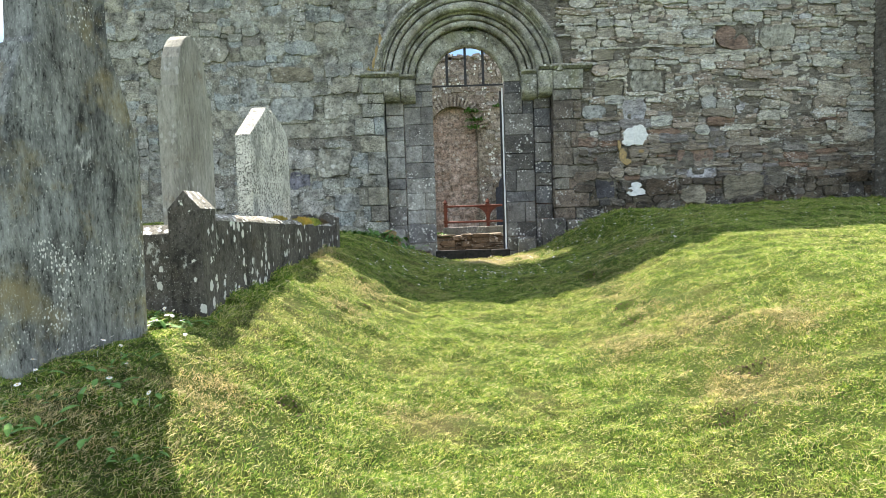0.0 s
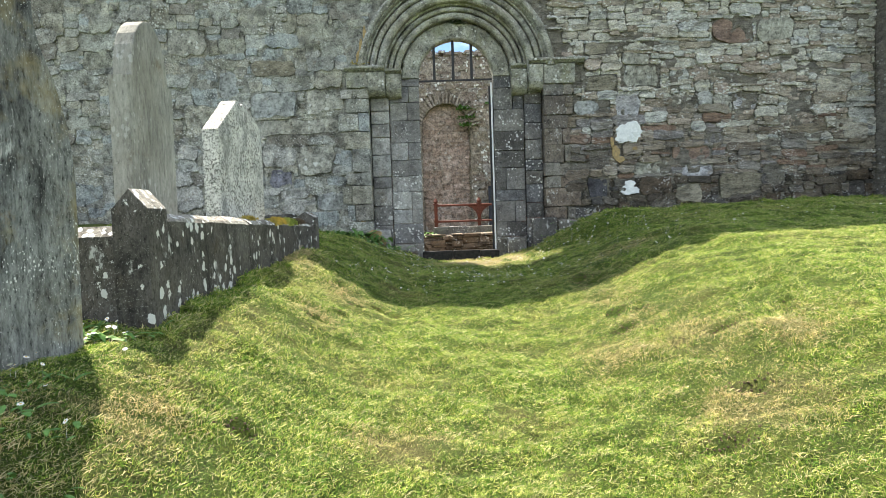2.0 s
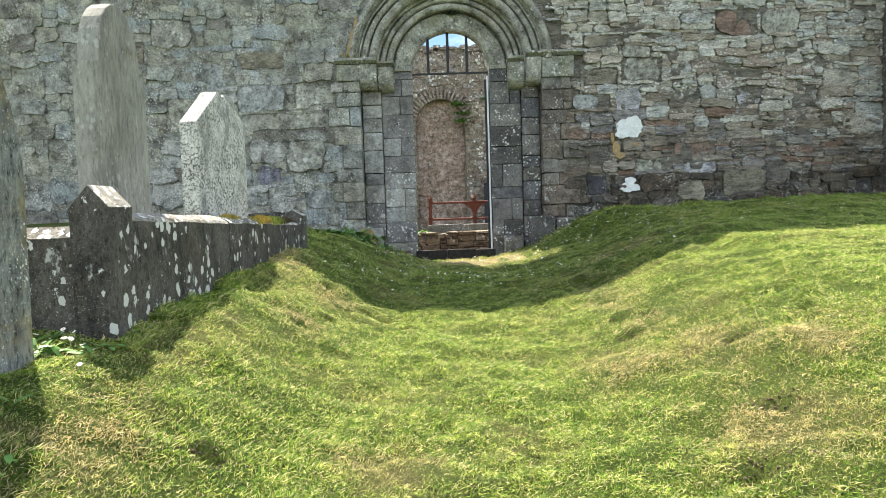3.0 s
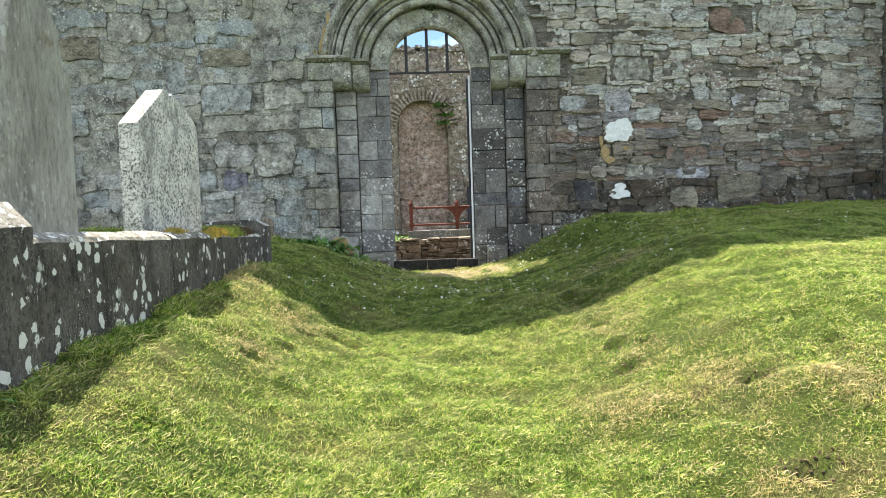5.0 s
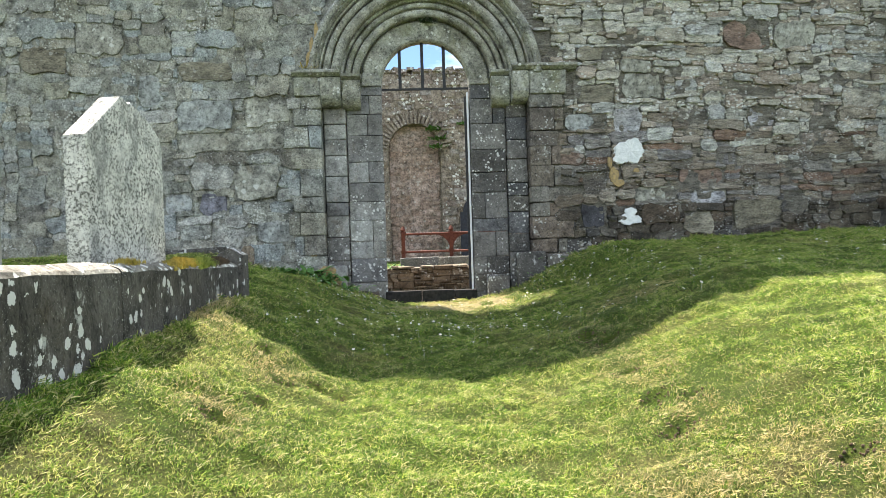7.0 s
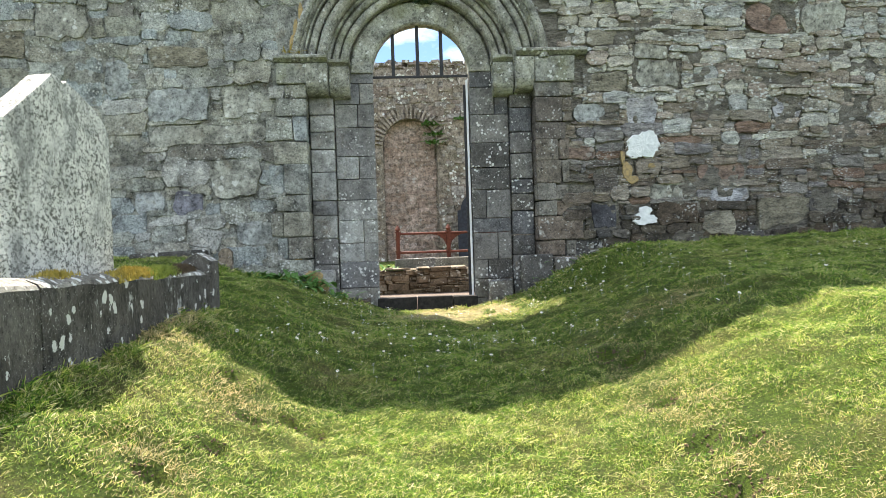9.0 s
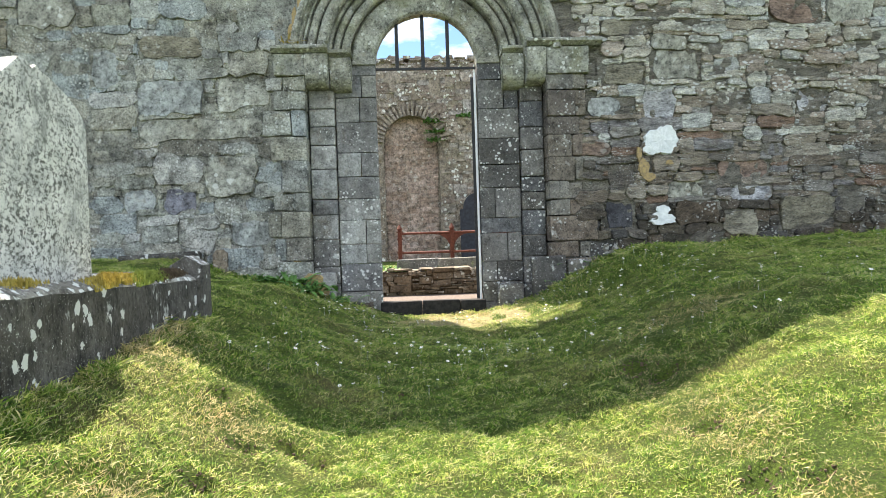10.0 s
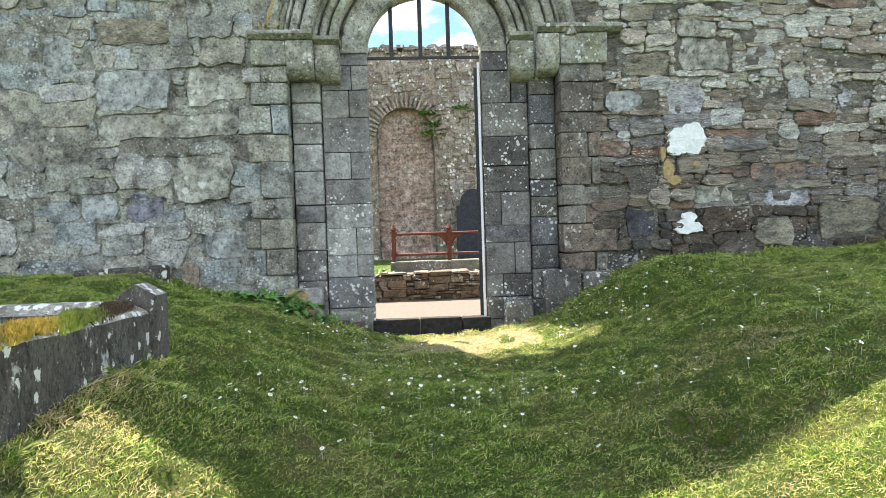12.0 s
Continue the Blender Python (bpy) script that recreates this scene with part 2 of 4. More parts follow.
def grass_mat(name, stops):
    n = Nodes(name)
    r = n.geo.outputs["Random Per Island"]
    c = n.ramp(r, stops)
    dry = n.ramp(n.noise(1.3, 6, 0.74), [(0.50, 0.0), (0.70, 0.55)])
    c = n.mix(dry, c, n.ramp(r, [(0.0, (0.27, 0.29, 0.06)), (0.5, (0.46, 0.42, 0.16)), (1.0, (0.62, 0.54, 0.27))]))
    c = n.mix(1.0, c, n.ramp(n.noise(13.0, 6, 0.75, shift=(4, 4, 0)), [(0.36, (0.44, 0.54, 0.48)), (0.50, (0.92, 0.94, 0.90)), (0.64, (1.34, 1.31, 1.18))]), "MULTIPLY")
    c = n.mix(1.0, c, n.ramp(n.noise(38.0, 4, 0.7, shift=(2, 7, 0)), [(0.36, 0.55), (0.52, 1.0), (0.66, 1.2)]), "MULTIPLY")
    n.done(c, 0.7, spec=0.18)
    tr = n.t.nodes.new("ShaderNodeBsdfTranslucent")
    add = n.t.nodes.new("ShaderNodeMixShader")
    add.inputs[0].default_value = 0.38
    n.put(tr.inputs["Color"], c)
    n.t.links.new(n.bsdf.outputs[0], add.inputs[1])
    n.t.links.new(tr.outputs[0], add.inputs[2])
    n.t.links.new(add.outputs[0], n.t.nodes["Material Output"].inputs["Surface"])
    return n.mat


def ground_mat():
    n = Nodes("turf")
    fine = n.noise(70, 8, 0.8)
    mid = n.noise(6, 7, 0.72)
    c = n.ramp(mid, [(0.3, (0.05, 0.085, 0.009)), (0.5, (0.105, 0.155, 0.016)), (0.66, (0.165, 0.19, 0.034)), (0.78, (0.16, 0.12, 0.055))])
    dry = n.ramp(n.noise(1.3, 6, 0.7), [(0.50, 0.0), (0.68, 0.8)])
    c = n.mix(dry, c, (0.23, 0.185, 0.095))
    c = n.mix(0.9, c, n.ramp(fine, [(0.36, 0.15), (0.5, 0.8), (0.66, 1.7)]), "MULTIPLY")
    c = n.mix(1.0, c, (0.66, 0.72, 0.50), "MULTIPLY")
    return n.done(c, 0.95, n.math("ADD", fine, mid), 1.0, 0.03)


M_GRASS = grass_mat("grass_blades", [(0.0, (0.072, 0.182, 0.026)), (0.26, (0.178, 0.320, 0.040)), (0.52, (0.318, 0.432, 0.070)), (0.76, (0.535, 0.545, 0.165)), (0.91, (0.70, 0.635, 0.36))])
M_STRAW = grass_mat("dry_grass_blades", [(0.0, (0.20, 0.25, 0.06)), (0.22, (0.42, 0.38, 0.15)), (0.5, (0.60, 0.50, 0.26)), (0.75, (0.70, 0.60, 0.37)), (0.9, (0.50, 0.37, 0.20))])
M_GROUND = ground_mat()


def simple(name, a, b, scale, rough, metal=0.0, deep=0.004, detail=5):
    n = Nodes(name)
    f = n.noise(scale, detail, 0.65)
    return n.done(n.ramp(f, [(0.32, a), (0.68, b)]), rough, f, 0.6, deep, metal)


M_RUST = simple("rusted_red_iron", (0.075, 0.022, 0.014), (0.17, 0.058, 0.038), 30, 0.7)
M_IRON = simple("dark_iron", (0.018, 0.019, 0.021), (0.05, 0.05, 0.052), 40, 0.6, 0.3)
# near-white tint for the sunlit edge strip at the gate
M_LIT_EDGE = simple("pale_lit_edge", (0.62, 0.63, 0.63), (0.80, 0.81, 0.81), 50, 0.5)
M_GRAVEL = simple("pinkish_gravel", (0.09, 0.07, 0.058), (0.20, 0.16, 0.135), 60, 0.95, deep=0.02)
# Threshold stone; near-black, as the shade on its front is put into the colour.
M_SILL = simple("shade_toned_sill", (0.010, 0.009, 0.008), (0.034, 0.031, 0.027), 20, 0.9)
M_SLATE = simple("dark_slate", (0.020, 0.022, 0.030), (0.048, 0.052, 0.068), 12, 0.7)
M_WHITE = simple("white_limewash", (0.58, 0.61, 0.59), (0.80, 0.82, 0.80), 18, 0.95, deep=0.01)
M_YELLOW = simple("yellow_moss", (0.22, 0.18, 0.04), (0.52, 0.40, 0.09), 30, 0.95, deep=0.02)
M_MOSS = simple("green_moss", (0.12, 0.17, 0.03), (0.36, 0.40, 0.09), 30, 0.95, deep=0.02)
M_LEAF = simple("weed_leaf", (0.05, 0.13, 0.03), (0.14, 0.27, 0.055), 14, 0.55)
M_DARKLEAF = simple("dark_fern_leaf", (0.018, 0.035, 0.018), (0.05, 0.08, 0.035), 14, 0.6)
M_PETAL = simple("daisy_petal", (0.74, 0.74, 0.72), (0.82, 0.82, 0.80), 40, 0.7)
M_EYE = simple("daisy_eye", (0.65, 0.42, 0.04), (0.8, 0.55, 0.06), 60, 0.7)
M_EARTH = simple("bare_earth", (0.045, 0.034, 0.022), (0.18, 0.13, 0.08), 60, 1.0, deep=0.02)
M_SAND = simple("trodden_earth", (0.10, 0.085, 0.04), (0.29, 0.25, 0.12), 34, 1.0, deep=0.03, detail=9)
M_ORANGE = simple("orange_lichen", (0.20, 0.16, 0.10), (0.46, 0.33, 0.14), 30, 0.95, deep=0.01)


# ---- building helpers ----
def mesh_of(bm, name, material, smooth=False):
    me = bpy.data.meshes.new(name)
    bm.normal_update()
    bm.to_mesh(me)
    bm.free()
    if smooth:
        me.polygons.foreach_set("use_smooth", [True] * len(me.polygons))
    if material:
        me.materials.append(material)
    return me


def part(name, bm, material, parent, label="", smooth=False):
    ob = new(name, mesh_of(bm, name, material, smooth))
    ob.parent = parent
    if label:
        ob["label"] = label
    return ob


def thing(name, at, label, category, group="", turn=0.0):
    ob = new(name)
    ob.matrix_basis = pose(*at, 0, 0, turn)
    ob.empty_display_size = 0.1
    return tagged(ob, label, category, group)


def setting(name, bm, material, label, category, smooth=False):
    return tagged(new(name, mesh_of(bm, name, material, smooth)), label, category, kind="structure")


def add_box(bm, x0, x1, y0, y1, z0, z1, bev=0.0, jit=0.0, rng=None):
    vs = [bm.verts.new((x, y, z)) for z in (z0, z1) for y in (y0, y1) for x in (x0, x1)]
    if jit:
        for v in vs:
            v.co += Vector((rng.uniform(-jit, jit), rng.uniform(-jit, jit), rng.uniform(-jit, jit)))
    fs = [bm.faces.new([vs[i] for i in q]) for q in ((0, 2, 3, 1), (4, 5, 7, 6), (0, 1, 5, 4), (2, 6, 7, 3), (0, 4, 6, 2), (1, 3, 7, 5))]
    if bev:
        es = list({e for f in fs for e in f.edges})
        bmesh.ops.bevel(bm, geom=es, offset=bev, segments=2, profile=0.6, affect="EDGES")
    return bm


def box(x0, x1, y0, y1, z0, z1, bev=0.0, jit=0.0, rng=None):
    return add_box(bmesh.new(), x0, x1, y0, y1, z0, z1, bev, jit, rng)


def add_prism(bm, outline, depth, to):
    """A closed outline of (u, v) points extruded by depth; to(u, v, w) gives the place."""
    a = [bm.verts.new(to(u, v, 0.0)) for u, v in outline]
    b = [bm.verts.new(to(u, v, depth)) for u, v in outline]
    n = len(outline)
    f0 = bm.faces.new(a)
    f1 = bm.faces.new(b[::-1])
    for i in range(n):
        bm.faces.new((a[(i + 1) % n], a[i], b[i], b[(i + 1) % n]))
    bmesh.ops.recalc_face_normals(bm, faces=bm.faces)
    return f0, f1


def add_tube(bm, p, q, r, n=8, r2=None):
    p, q = Vector(p), Vector(q)
    turn = (q - p).to_track_quat("Z", "Y").to_matrix()
    rings = [[bm.verts.new(c + turn @ Vector((s * math.cos(k * math.tau / n), s * math.sin(k * math.tau / n), 0))) for k in range(n)] for c, s in ((p, r), (q, r if r2 is None else r2))]
    for k in range(n):
        bm.faces.new((rings[0][k], rings[0][(k + 1) % n], rings[1][(k + 1) % n], rings[1][k]))
    bm.faces.new(rings[0][::-1])
    bm.faces.new(rings[1])
    return bm


TABLE = np.random.RandomState(7).uniform(0, 1, (257, 257))


def vnoise(x, y, size, k=0):
    """Smooth value noise from 0 to 1 with lumps of that size in metres."""
    u, v = np.asarray(x, float) / size + 17.3 * k + 400, np.asarray(y, float) / size + 9.1 * k + 400
    i, j = np.floor(u).astype(int), np.floor(v).astype(int)
    f, g = u - i, v - j
    f, g = f * f * (3 - 2 * f), g * g * (3 - 2 * g)
    a, b, c, d = TABLE[i % 257, j % 257], TABLE[(i + 1) % 257, j % 257], TABLE[i % 257, (j + 1) % 257], TABLE[(i + 1) % 257, (j + 1) % 257]
    return (a * (1 - f) + b * f) * (1 - g) + (c * (1 - f) + d * f) * g


def smoothstep(t):
    t = np.clip(t, 0.0, 1.0)
    return t * t * (3 - 2 * t)


BARE = [(-0.87, 6.95, 0.09), (-0.66, 6.55, 0.09), (-0.45, 6.70, 0.08), (-0.30, 6.66, 0.07), (-0.73, 6.08, 0.07), (-0.85, 5.67, 0.08), (1.65, 7.59, 0.12), (1.76, 7.36, 0.10), (1.65, 6.55, 0.10),
        (1.59, 5.94, 0.10), (1.57, 5.53, 0.10), (1.78, 5.82, 0.07), (0.12, 7.80, 0.04), (1.78, 3.9, 0.10), (1.95, 4.7, 0.10), (2.45, 4.85, 0.06), (0.85, 10.25, 0.08), (-0.85, 3.6, 0.08), (1.45, 3.4, 0.10)]


# worn, straw-coloured turf: centre and half sizes
WORN = [(0.80, 10.30, 0.80, 0.45), (1.72, 3.75, 0.30, 0.50), (1.88, 4.75, 0.26, 0.50), (1.70, 6.50, 0.22, 0.40), (1.80, 5.65, 0.28, 0.40), (1.72, 7.35, 0.20, 0.40), (-0.74, 6.75, 0.24, 0.26), (-0.85, 5.70, 0.20, 0.20), (-1.22, 3.30, 0.20, 0.30), (-0.10, 3.95, 0.28, 0.14), (2.2, 4.3, 0.2, 0.3), (1.35, 4.9, 0.25, 0.35), (-1.45, 2.7, 0.30, 0.45), (-1.3, 7.2, 0.2, 0.5), (2.3, 8.2, 0.4, 0.25)]


def ground_z(x, y):
    """Height of the turf: a hollow path between two banks that climbs to the door."""
    x, y = np.asarray(x, float), np.asarray(y, float)
    yy = np.clip(y, -3.0, 11.0)
    z = -0.169 + 0.137 * yy - 0.004 * yy * yy
    z = z + (0.712 - 0.023 * yy) * smoothstep((-0.461 + 0.052 * yy - x) / 1.468)
    z = z + 0.645 * smoothstep((x - 0.449 - 0.051 * yy) / 2.549)
    z = z + 0.10 * smoothstep((x - 3.0) / 2.5) * smoothstep((y - 7.5) / 3.0)
    z = z + 0.24 * smoothstep((-1.3 - x) / 1.2) * smoothstep((y - 7.8) / 2.4)
    z = z + 0.20 * np.exp(-((x - 2.4) / 0.72) ** 2) * smoothstep((y - 9.8) / 0.8)
    z = z - 0.05 * smoothstep((0.75 - np.abs(x - 0.5)) / 0.3) * smoothstep((y - 10.0) / 0.7)
    for bx, by, br in BARE:
        z = z - 0.095 * np.exp(-((x - bx) ** 2 + (1.2 * (y - by)) ** 2) / (0.45 * br * br))
    bump = 0.05 * (vnoise(x, y, 0.55) - 0.5) + 0.050 * (vnoise(x, y, 0.24, 1) - 0.5) + 0.031 * (vnoise(x, y, 0.11, 2) - 0.5)
    z = z + bump * smoothstep((y + 2.0) / 2.0)
    inside = smoothstep((y - 10.9) / 0.15)
    nave = 0.42 + 0.60 * smoothstep((y - 16.5) / 0.3) + 0.16 * np.exp(-((x - 1.75) / 0.5) ** 2 - ((y - 17.1) / 0.35) ** 2)
    z = z * (1 - inside) + nave * inside
    far = np.maximum(np.abs(x) - 12, 0) + np.maximum(-y - 4, 0) + np.maximum(y - 26, 0)
    return z + (0.6 - z) * smoothstep(far / 30)


WALL_Y = 10.80          # mortar face of the front wall
CX, SPRING = 0.49, 3.70  # centre of the door's arches


def rubble(x0, x1, z0, z1, cell, wide, high, rng, keep, taken=(), thin=False):
    """Packs a wall with blocks of uneven size on a fine grid: yields x0, x1, z0, z1."""
    nx, nz = int((x1 - x0) / cell), int((z1 - z0) / cell)
    used = np.zeros((nz, nx), bool)
    for a, b, c, d in taken:
        i0, i1, j0, j1 = (round((a - x0) / cell), round((b - x0) / cell), round((c - z0) / cell), round((d - z0) / cell))
        used[max(j0, 0):max(j1, 0), max(i0, 0):max(i1, 0)] = True
    for j in range(nz):
        for i in range(nx):
            if used[j, i]:
                continue
            w, h = rng.randint(*wide), rng.randint(*high)
            if thin:
                h = min(h, rng.randint(*high))
            if rng.random() < 0.25:
                w = max(1, w // 2)
            w = min(w, nx - i)
            k = 1
            while k < w and not used[j, i + k]:
                k += 1
            w, h = k, min(h, nz - j, max(1, (2 * k) // 3))
            while h > 1 and used[j:j + h, i:i + w].any():
                h -= 1
            used[j:j + h, i:i + w] = True
            s = (x0 + i * cell, x0 + (i + w) * cell, z0 + j * cell, z0 + (j + h) * cell)
            if keep(*s):
                yield s


def warp(x, z):
    """Courses that waver."""
    a = noise.noise((x * 1.1, z * 1.6, 3.0)) * 0.06 + noise.noise((x * 4.0, z * 5.0, 8.0)) * 0.022
    b = noise.noise((x * 1.3, z * 1.2, 21.0)) * 0.05 + noise.noise((x * 5.0, z * 4.0, 30.0)) * 0.02
    return x + b, z + a


def add_rubble_stone(bm, s, y, proud, rng, gap=0.010, facing=-1.0, bend=True, rough=0.05, chopped=0.4):
    """One rough stone: an uneven outline, a worn rim and a flat, slightly tilted face."""
    gap = gap + rng.uniform(-0.004, 0.004)
    x0, x1, z0, z1 = s[0] + gap, s[1] - gap, s[2] + gap, s[3] - gap
    w, h = x1 - x0, z1 - z0
    m = min(w, h)
    cx, cz = (x0 + x1) / 2, (z0 + z1) / 2
    n = 4 if w < 0.3 else 6
    side = [-1 + 2 * (k + 0.5) / n for k in range(n)]
    pts = [(u, -1.0) for u in side] + [(1.0, -0.4), (1.0, 0.4)] + [(-u, 1.0) for u in side] + [(-1.0, 0.4), (-1.0, -0.4)]
    chop = [rng.uniform(0.0, chopped) for _ in range(4)]
    bow = [rng.uniform(-0.05, 0.05) for _ in range(4)]
    out = []
    for u, v in pts:
        k = chop[(0 if u < 0 else 1) + (0 if v < 0 else 2)]
        if abs(v) == 1.0:
            near_end = max(0.0, abs(u) - 0.6) / 0.4
            v = v * (1 - 0.55 * k * near_end) + bow[0 if v < 0 else 1] * (1 - u * u)
        else:
            u = u * (1 - 0.3 * k * m / w)
        px, pz = cx + u * w / 2 + rng.uniform(-rough, rough) * m, cz + v * h / 2 + rng.uniform(-rough, rough) * m
        out.append(warp(px, pz) if bend else (px, pz))
    if bend:
        cx, cz = warp(cx, cz)
    tx, tz = rng.uniform(-0.07, 0.07), rng.uniform(-0.13, 0.13)
    lift = proud * rng.uniform(0.25, 1.1)
    rim = min(0.010, 0.2 * m)
    rings = []
    for inset, depth in ((0.0, -0.4), (0.3, 0.85), (1.0, 1.0)):
        ring_pts = []
        for px, pz in out:
            far_in = math.hypot(px - cx, pz - cz)
            f = 1 - inset * rim / max(far_in, 0.02)
            qx, qz = cx + (px - cx) * f, cz + (pz - cz) * f
            d = lift * depth + ((qx - cx) * tx + (qz - cz) * tz + rng.uniform(-0.08, 0.08) * lift if depth > 0 else 0)
            ring_pts.append(bm.verts.new((qx, y + facing * d, qz)))
        rings.append(ring_pts)
    n = len(out)
    for a, b in zip(rings, rings[1:]):
        for i in range(n):
            q = (a[i], a[(i + 1) % n], b[(i + 1) % n], b[i])
            bm.faces.new(q if facing < 0 else q[::-1])
    bm.faces.new(rings[-1] if facing < 0 else rings[-1][::-1])
    return bm


# ---- ground ----
def graded(a, b, step, far):
    mid = list(np.arange(a, b + step / 2, step))
    grow, d = [], step
    while sum(grow) < far:
        d *= 1.45
        grow.append(d)
    lo, hi = [], []
    p, q = mid[0], mid[-1]
    for g in grow:
        p, q = p - g, q + g
        lo.append(p)
        hi.append(q)
    return np.array(lo[::-1] + mid + hi)


def sheet(name, xs, ys, zs, material, label, category):
    me = bpy.data.meshes.new(name)
    X, Y = np.meshgrid(xs, ys)
    co = np.stack([X, Y, zs], -1).reshape(-1, 3)
    nx, ny = len(xs), len(ys)
    i = (np.arange(ny - 1)[:, None] * nx + np.arange(nx - 1)[None, :]).ravel()
    quads = np.stack([i, i + 1, i + nx + 1, i + nx], -1)
    me.from_pydata(co.tolist(), [], quads.tolist())
    me.polygons.foreach_set("use_smooth", [True] * len(quads))
    me.materials.append(material)
    return tagged(new(name, me), label, category, kind="structure")


gx, gy = graded(-4.5, 7.5, 0.04, 700), graded(1.5, 11.3, 0.04, 700)
sheet("ground", gx, gy, ground_z(*np.meshgrid(gx, gy)), M_GROUND, "uneven mown churchyard turf with dry patches and a hollow path", "ground")

# ---- front wall ----
HALF, RISE, TOP = 1.40, 1.36, 8.75


def arch_pts(r, a0, a1, n, cx=CX, cz=SPRING):
    return [(cx + r * math.cos(radians(a0 + (a1 - a0) * k / n)), cz + r * math.sin(radians(a0 + (a1 - a0) * k / n))) for k in range(n + 1)]


def front_wall():
    root = tagged(new("wall_front"), "tall roofless church wall of weathered grey and brown rubble stone", "wall", kind="structure")
    xl, xr = CX - HALF, CX + HALF
    left = [(-6.75, -0.6), (xl, -0.6), (xl, SPRING)] + arch_pts(RISE, 180, 90, 14)[0:] + [(CX, TOP), (-6.75, TOP)]
    right = [(xr, -0.6), (8.4, -0.6), (8.4, TOP), (CX, TOP)] + arch_pts(RISE, 90, 0, 14) + [(xr, SPRING)]
    for outline, material in ((left, M_MORTAR), (right, M_MORTAR_R)):
        bm = bmesh.new()
        add_prism(bm, outline, 0.72, lambda u, v, w: (u, WALL_Y + w, v))
        part("mortar_bed", bm, material, root)
    return root


wall_front = front_wall()
buttress = setting("wall_buttress", box(6.98, 8.3, 10.15, 10.84, -0.4, 8.0, 0.03), M_MORTAR_R, "dark rubble buttress projecting from the church wall", "wall")


def clear_of_door(x0, x1, z0, z1):
    cx, cz = (x0 + x1) / 2, (z0 + z1) / 2
    if z0 < 3.84:
        return (x1 <= -1.02 or x0 >= 2.06) if z1 < 3.47 else (x1 <= -1.18 or x0 >= 2.40)
    px = min(max(CX, x0), x1) - CX
    pz = max(z0 - SPRING - 0.02, 0)
    return math.hypot(px, pz) > 1.54 and math.hypot(px, max(cz - SPRING, 0)) > 1.56


def above_ground(s):
    return s[3] > float(ground_z((s[0] + s[1]) / 2, 10.6)) - 0.05


MARKED = [
    (2.10, 2.54, 2.56, 2.71, "red"), (2.96, 3.32, 2.97, 3.28, "pale"), (2.30, 2.88, 3.01, 3.24, "blue"), (2.49, 2.82, 1.73, 2.05, "dark"),
    (3.78, 4.42, 2.26, 2.48, "red"), (3.94, 4.43, 2.01, 2.17, "pale"), (4.74, 5.14, 3.03, 3.30, "pale"), (2.47, 2.96, 3.37, 3.60, "green"),
    (2.48, 3.06, 3.92, 4.08, "green"), (3.03, 3.62, 3.42, 3.73, "grey"), (4.53, 5.20, 1.68, 2.02, "green"), (3.83, 4.23, 1.63, 1.89, "green"),
    (4.45, 5.07, 4.08, 4.40, "red"), (5.13, 5.74, 4.07, 4.38, "grey"), (3.02, 3.46, 3.74, 3.90, "grey"), (3.20, 3.75, 2.06, 2.24, "grey"),
    (-1.85, -1.24, 3.17, 3.51, "grey"), (-2.66, -1.30, 2.86, 3.08, "grey"), (-2.03, -1.42, 2.22, 2.67, "grey"), (-2.66, -1.96, 3.76, 3.98, "green"),
    (-2.88, -2.54, 2.08, 2.29, "blue"), (-2.44, -2.10, 2.04, 2.28, "slate"), (-1.74, -1.24, 1.68, 1.95, "blue"), (-3.16, -2.88, 3.44, 3.83, "blue"),
    (-3.4, -2.72, 2.62, 3.0, "grey"), (-2.7, -1.98, 3.12, 3.5, "blue"), (-4.6, -4.0, 3.9, 4.2, "green"), (-3.9, -3.3, 4.1, 4.5, "grey"),
]


def pointing(name, x0, x1, z0, z1, step, low, high, material, seed):
    """Lime mortar smeared unevenly over the joints, here covering the stones' edges, there washed out."""
    xs, zs = np.arange(x0, x1 + step / 2, step), np.arange(z0, z1 + step / 2, step)
    X, Z = np.meshgrid(xs, zs)
    h = 0.45 * vnoise(X, Z, 0.42, seed) + 0.33 * vnoise(X, Z, 0.15, seed + 1) + 0.22 * vnoise(X, Z, 0.06, seed + 2)
    Y = WALL_Y - low - (high - low) * smoothstep((h - 0.25) / 0.5)
    nx = len(xs)
    faces = []
    for j in range(len(zs) - 1):
        for i in range(nx - 1):
            if clear_of_door(xs[i], xs[i + 1], zs[j], zs[j + 1]):
                k = j * nx + i
                faces.append((k, k + 1, k + nx + 1, k + nx))
    me = bpy.data.meshes.new(name)
    me.from_pydata(np.stack([X, Y, Z], -1).reshape(-1, 3).tolist(), [], faces)
    me.polygons.foreach_set("use_smooth", [True] * len(faces))
    me.materials.append(material)
    ob = new(name, me)
    ob.parent = wall_front


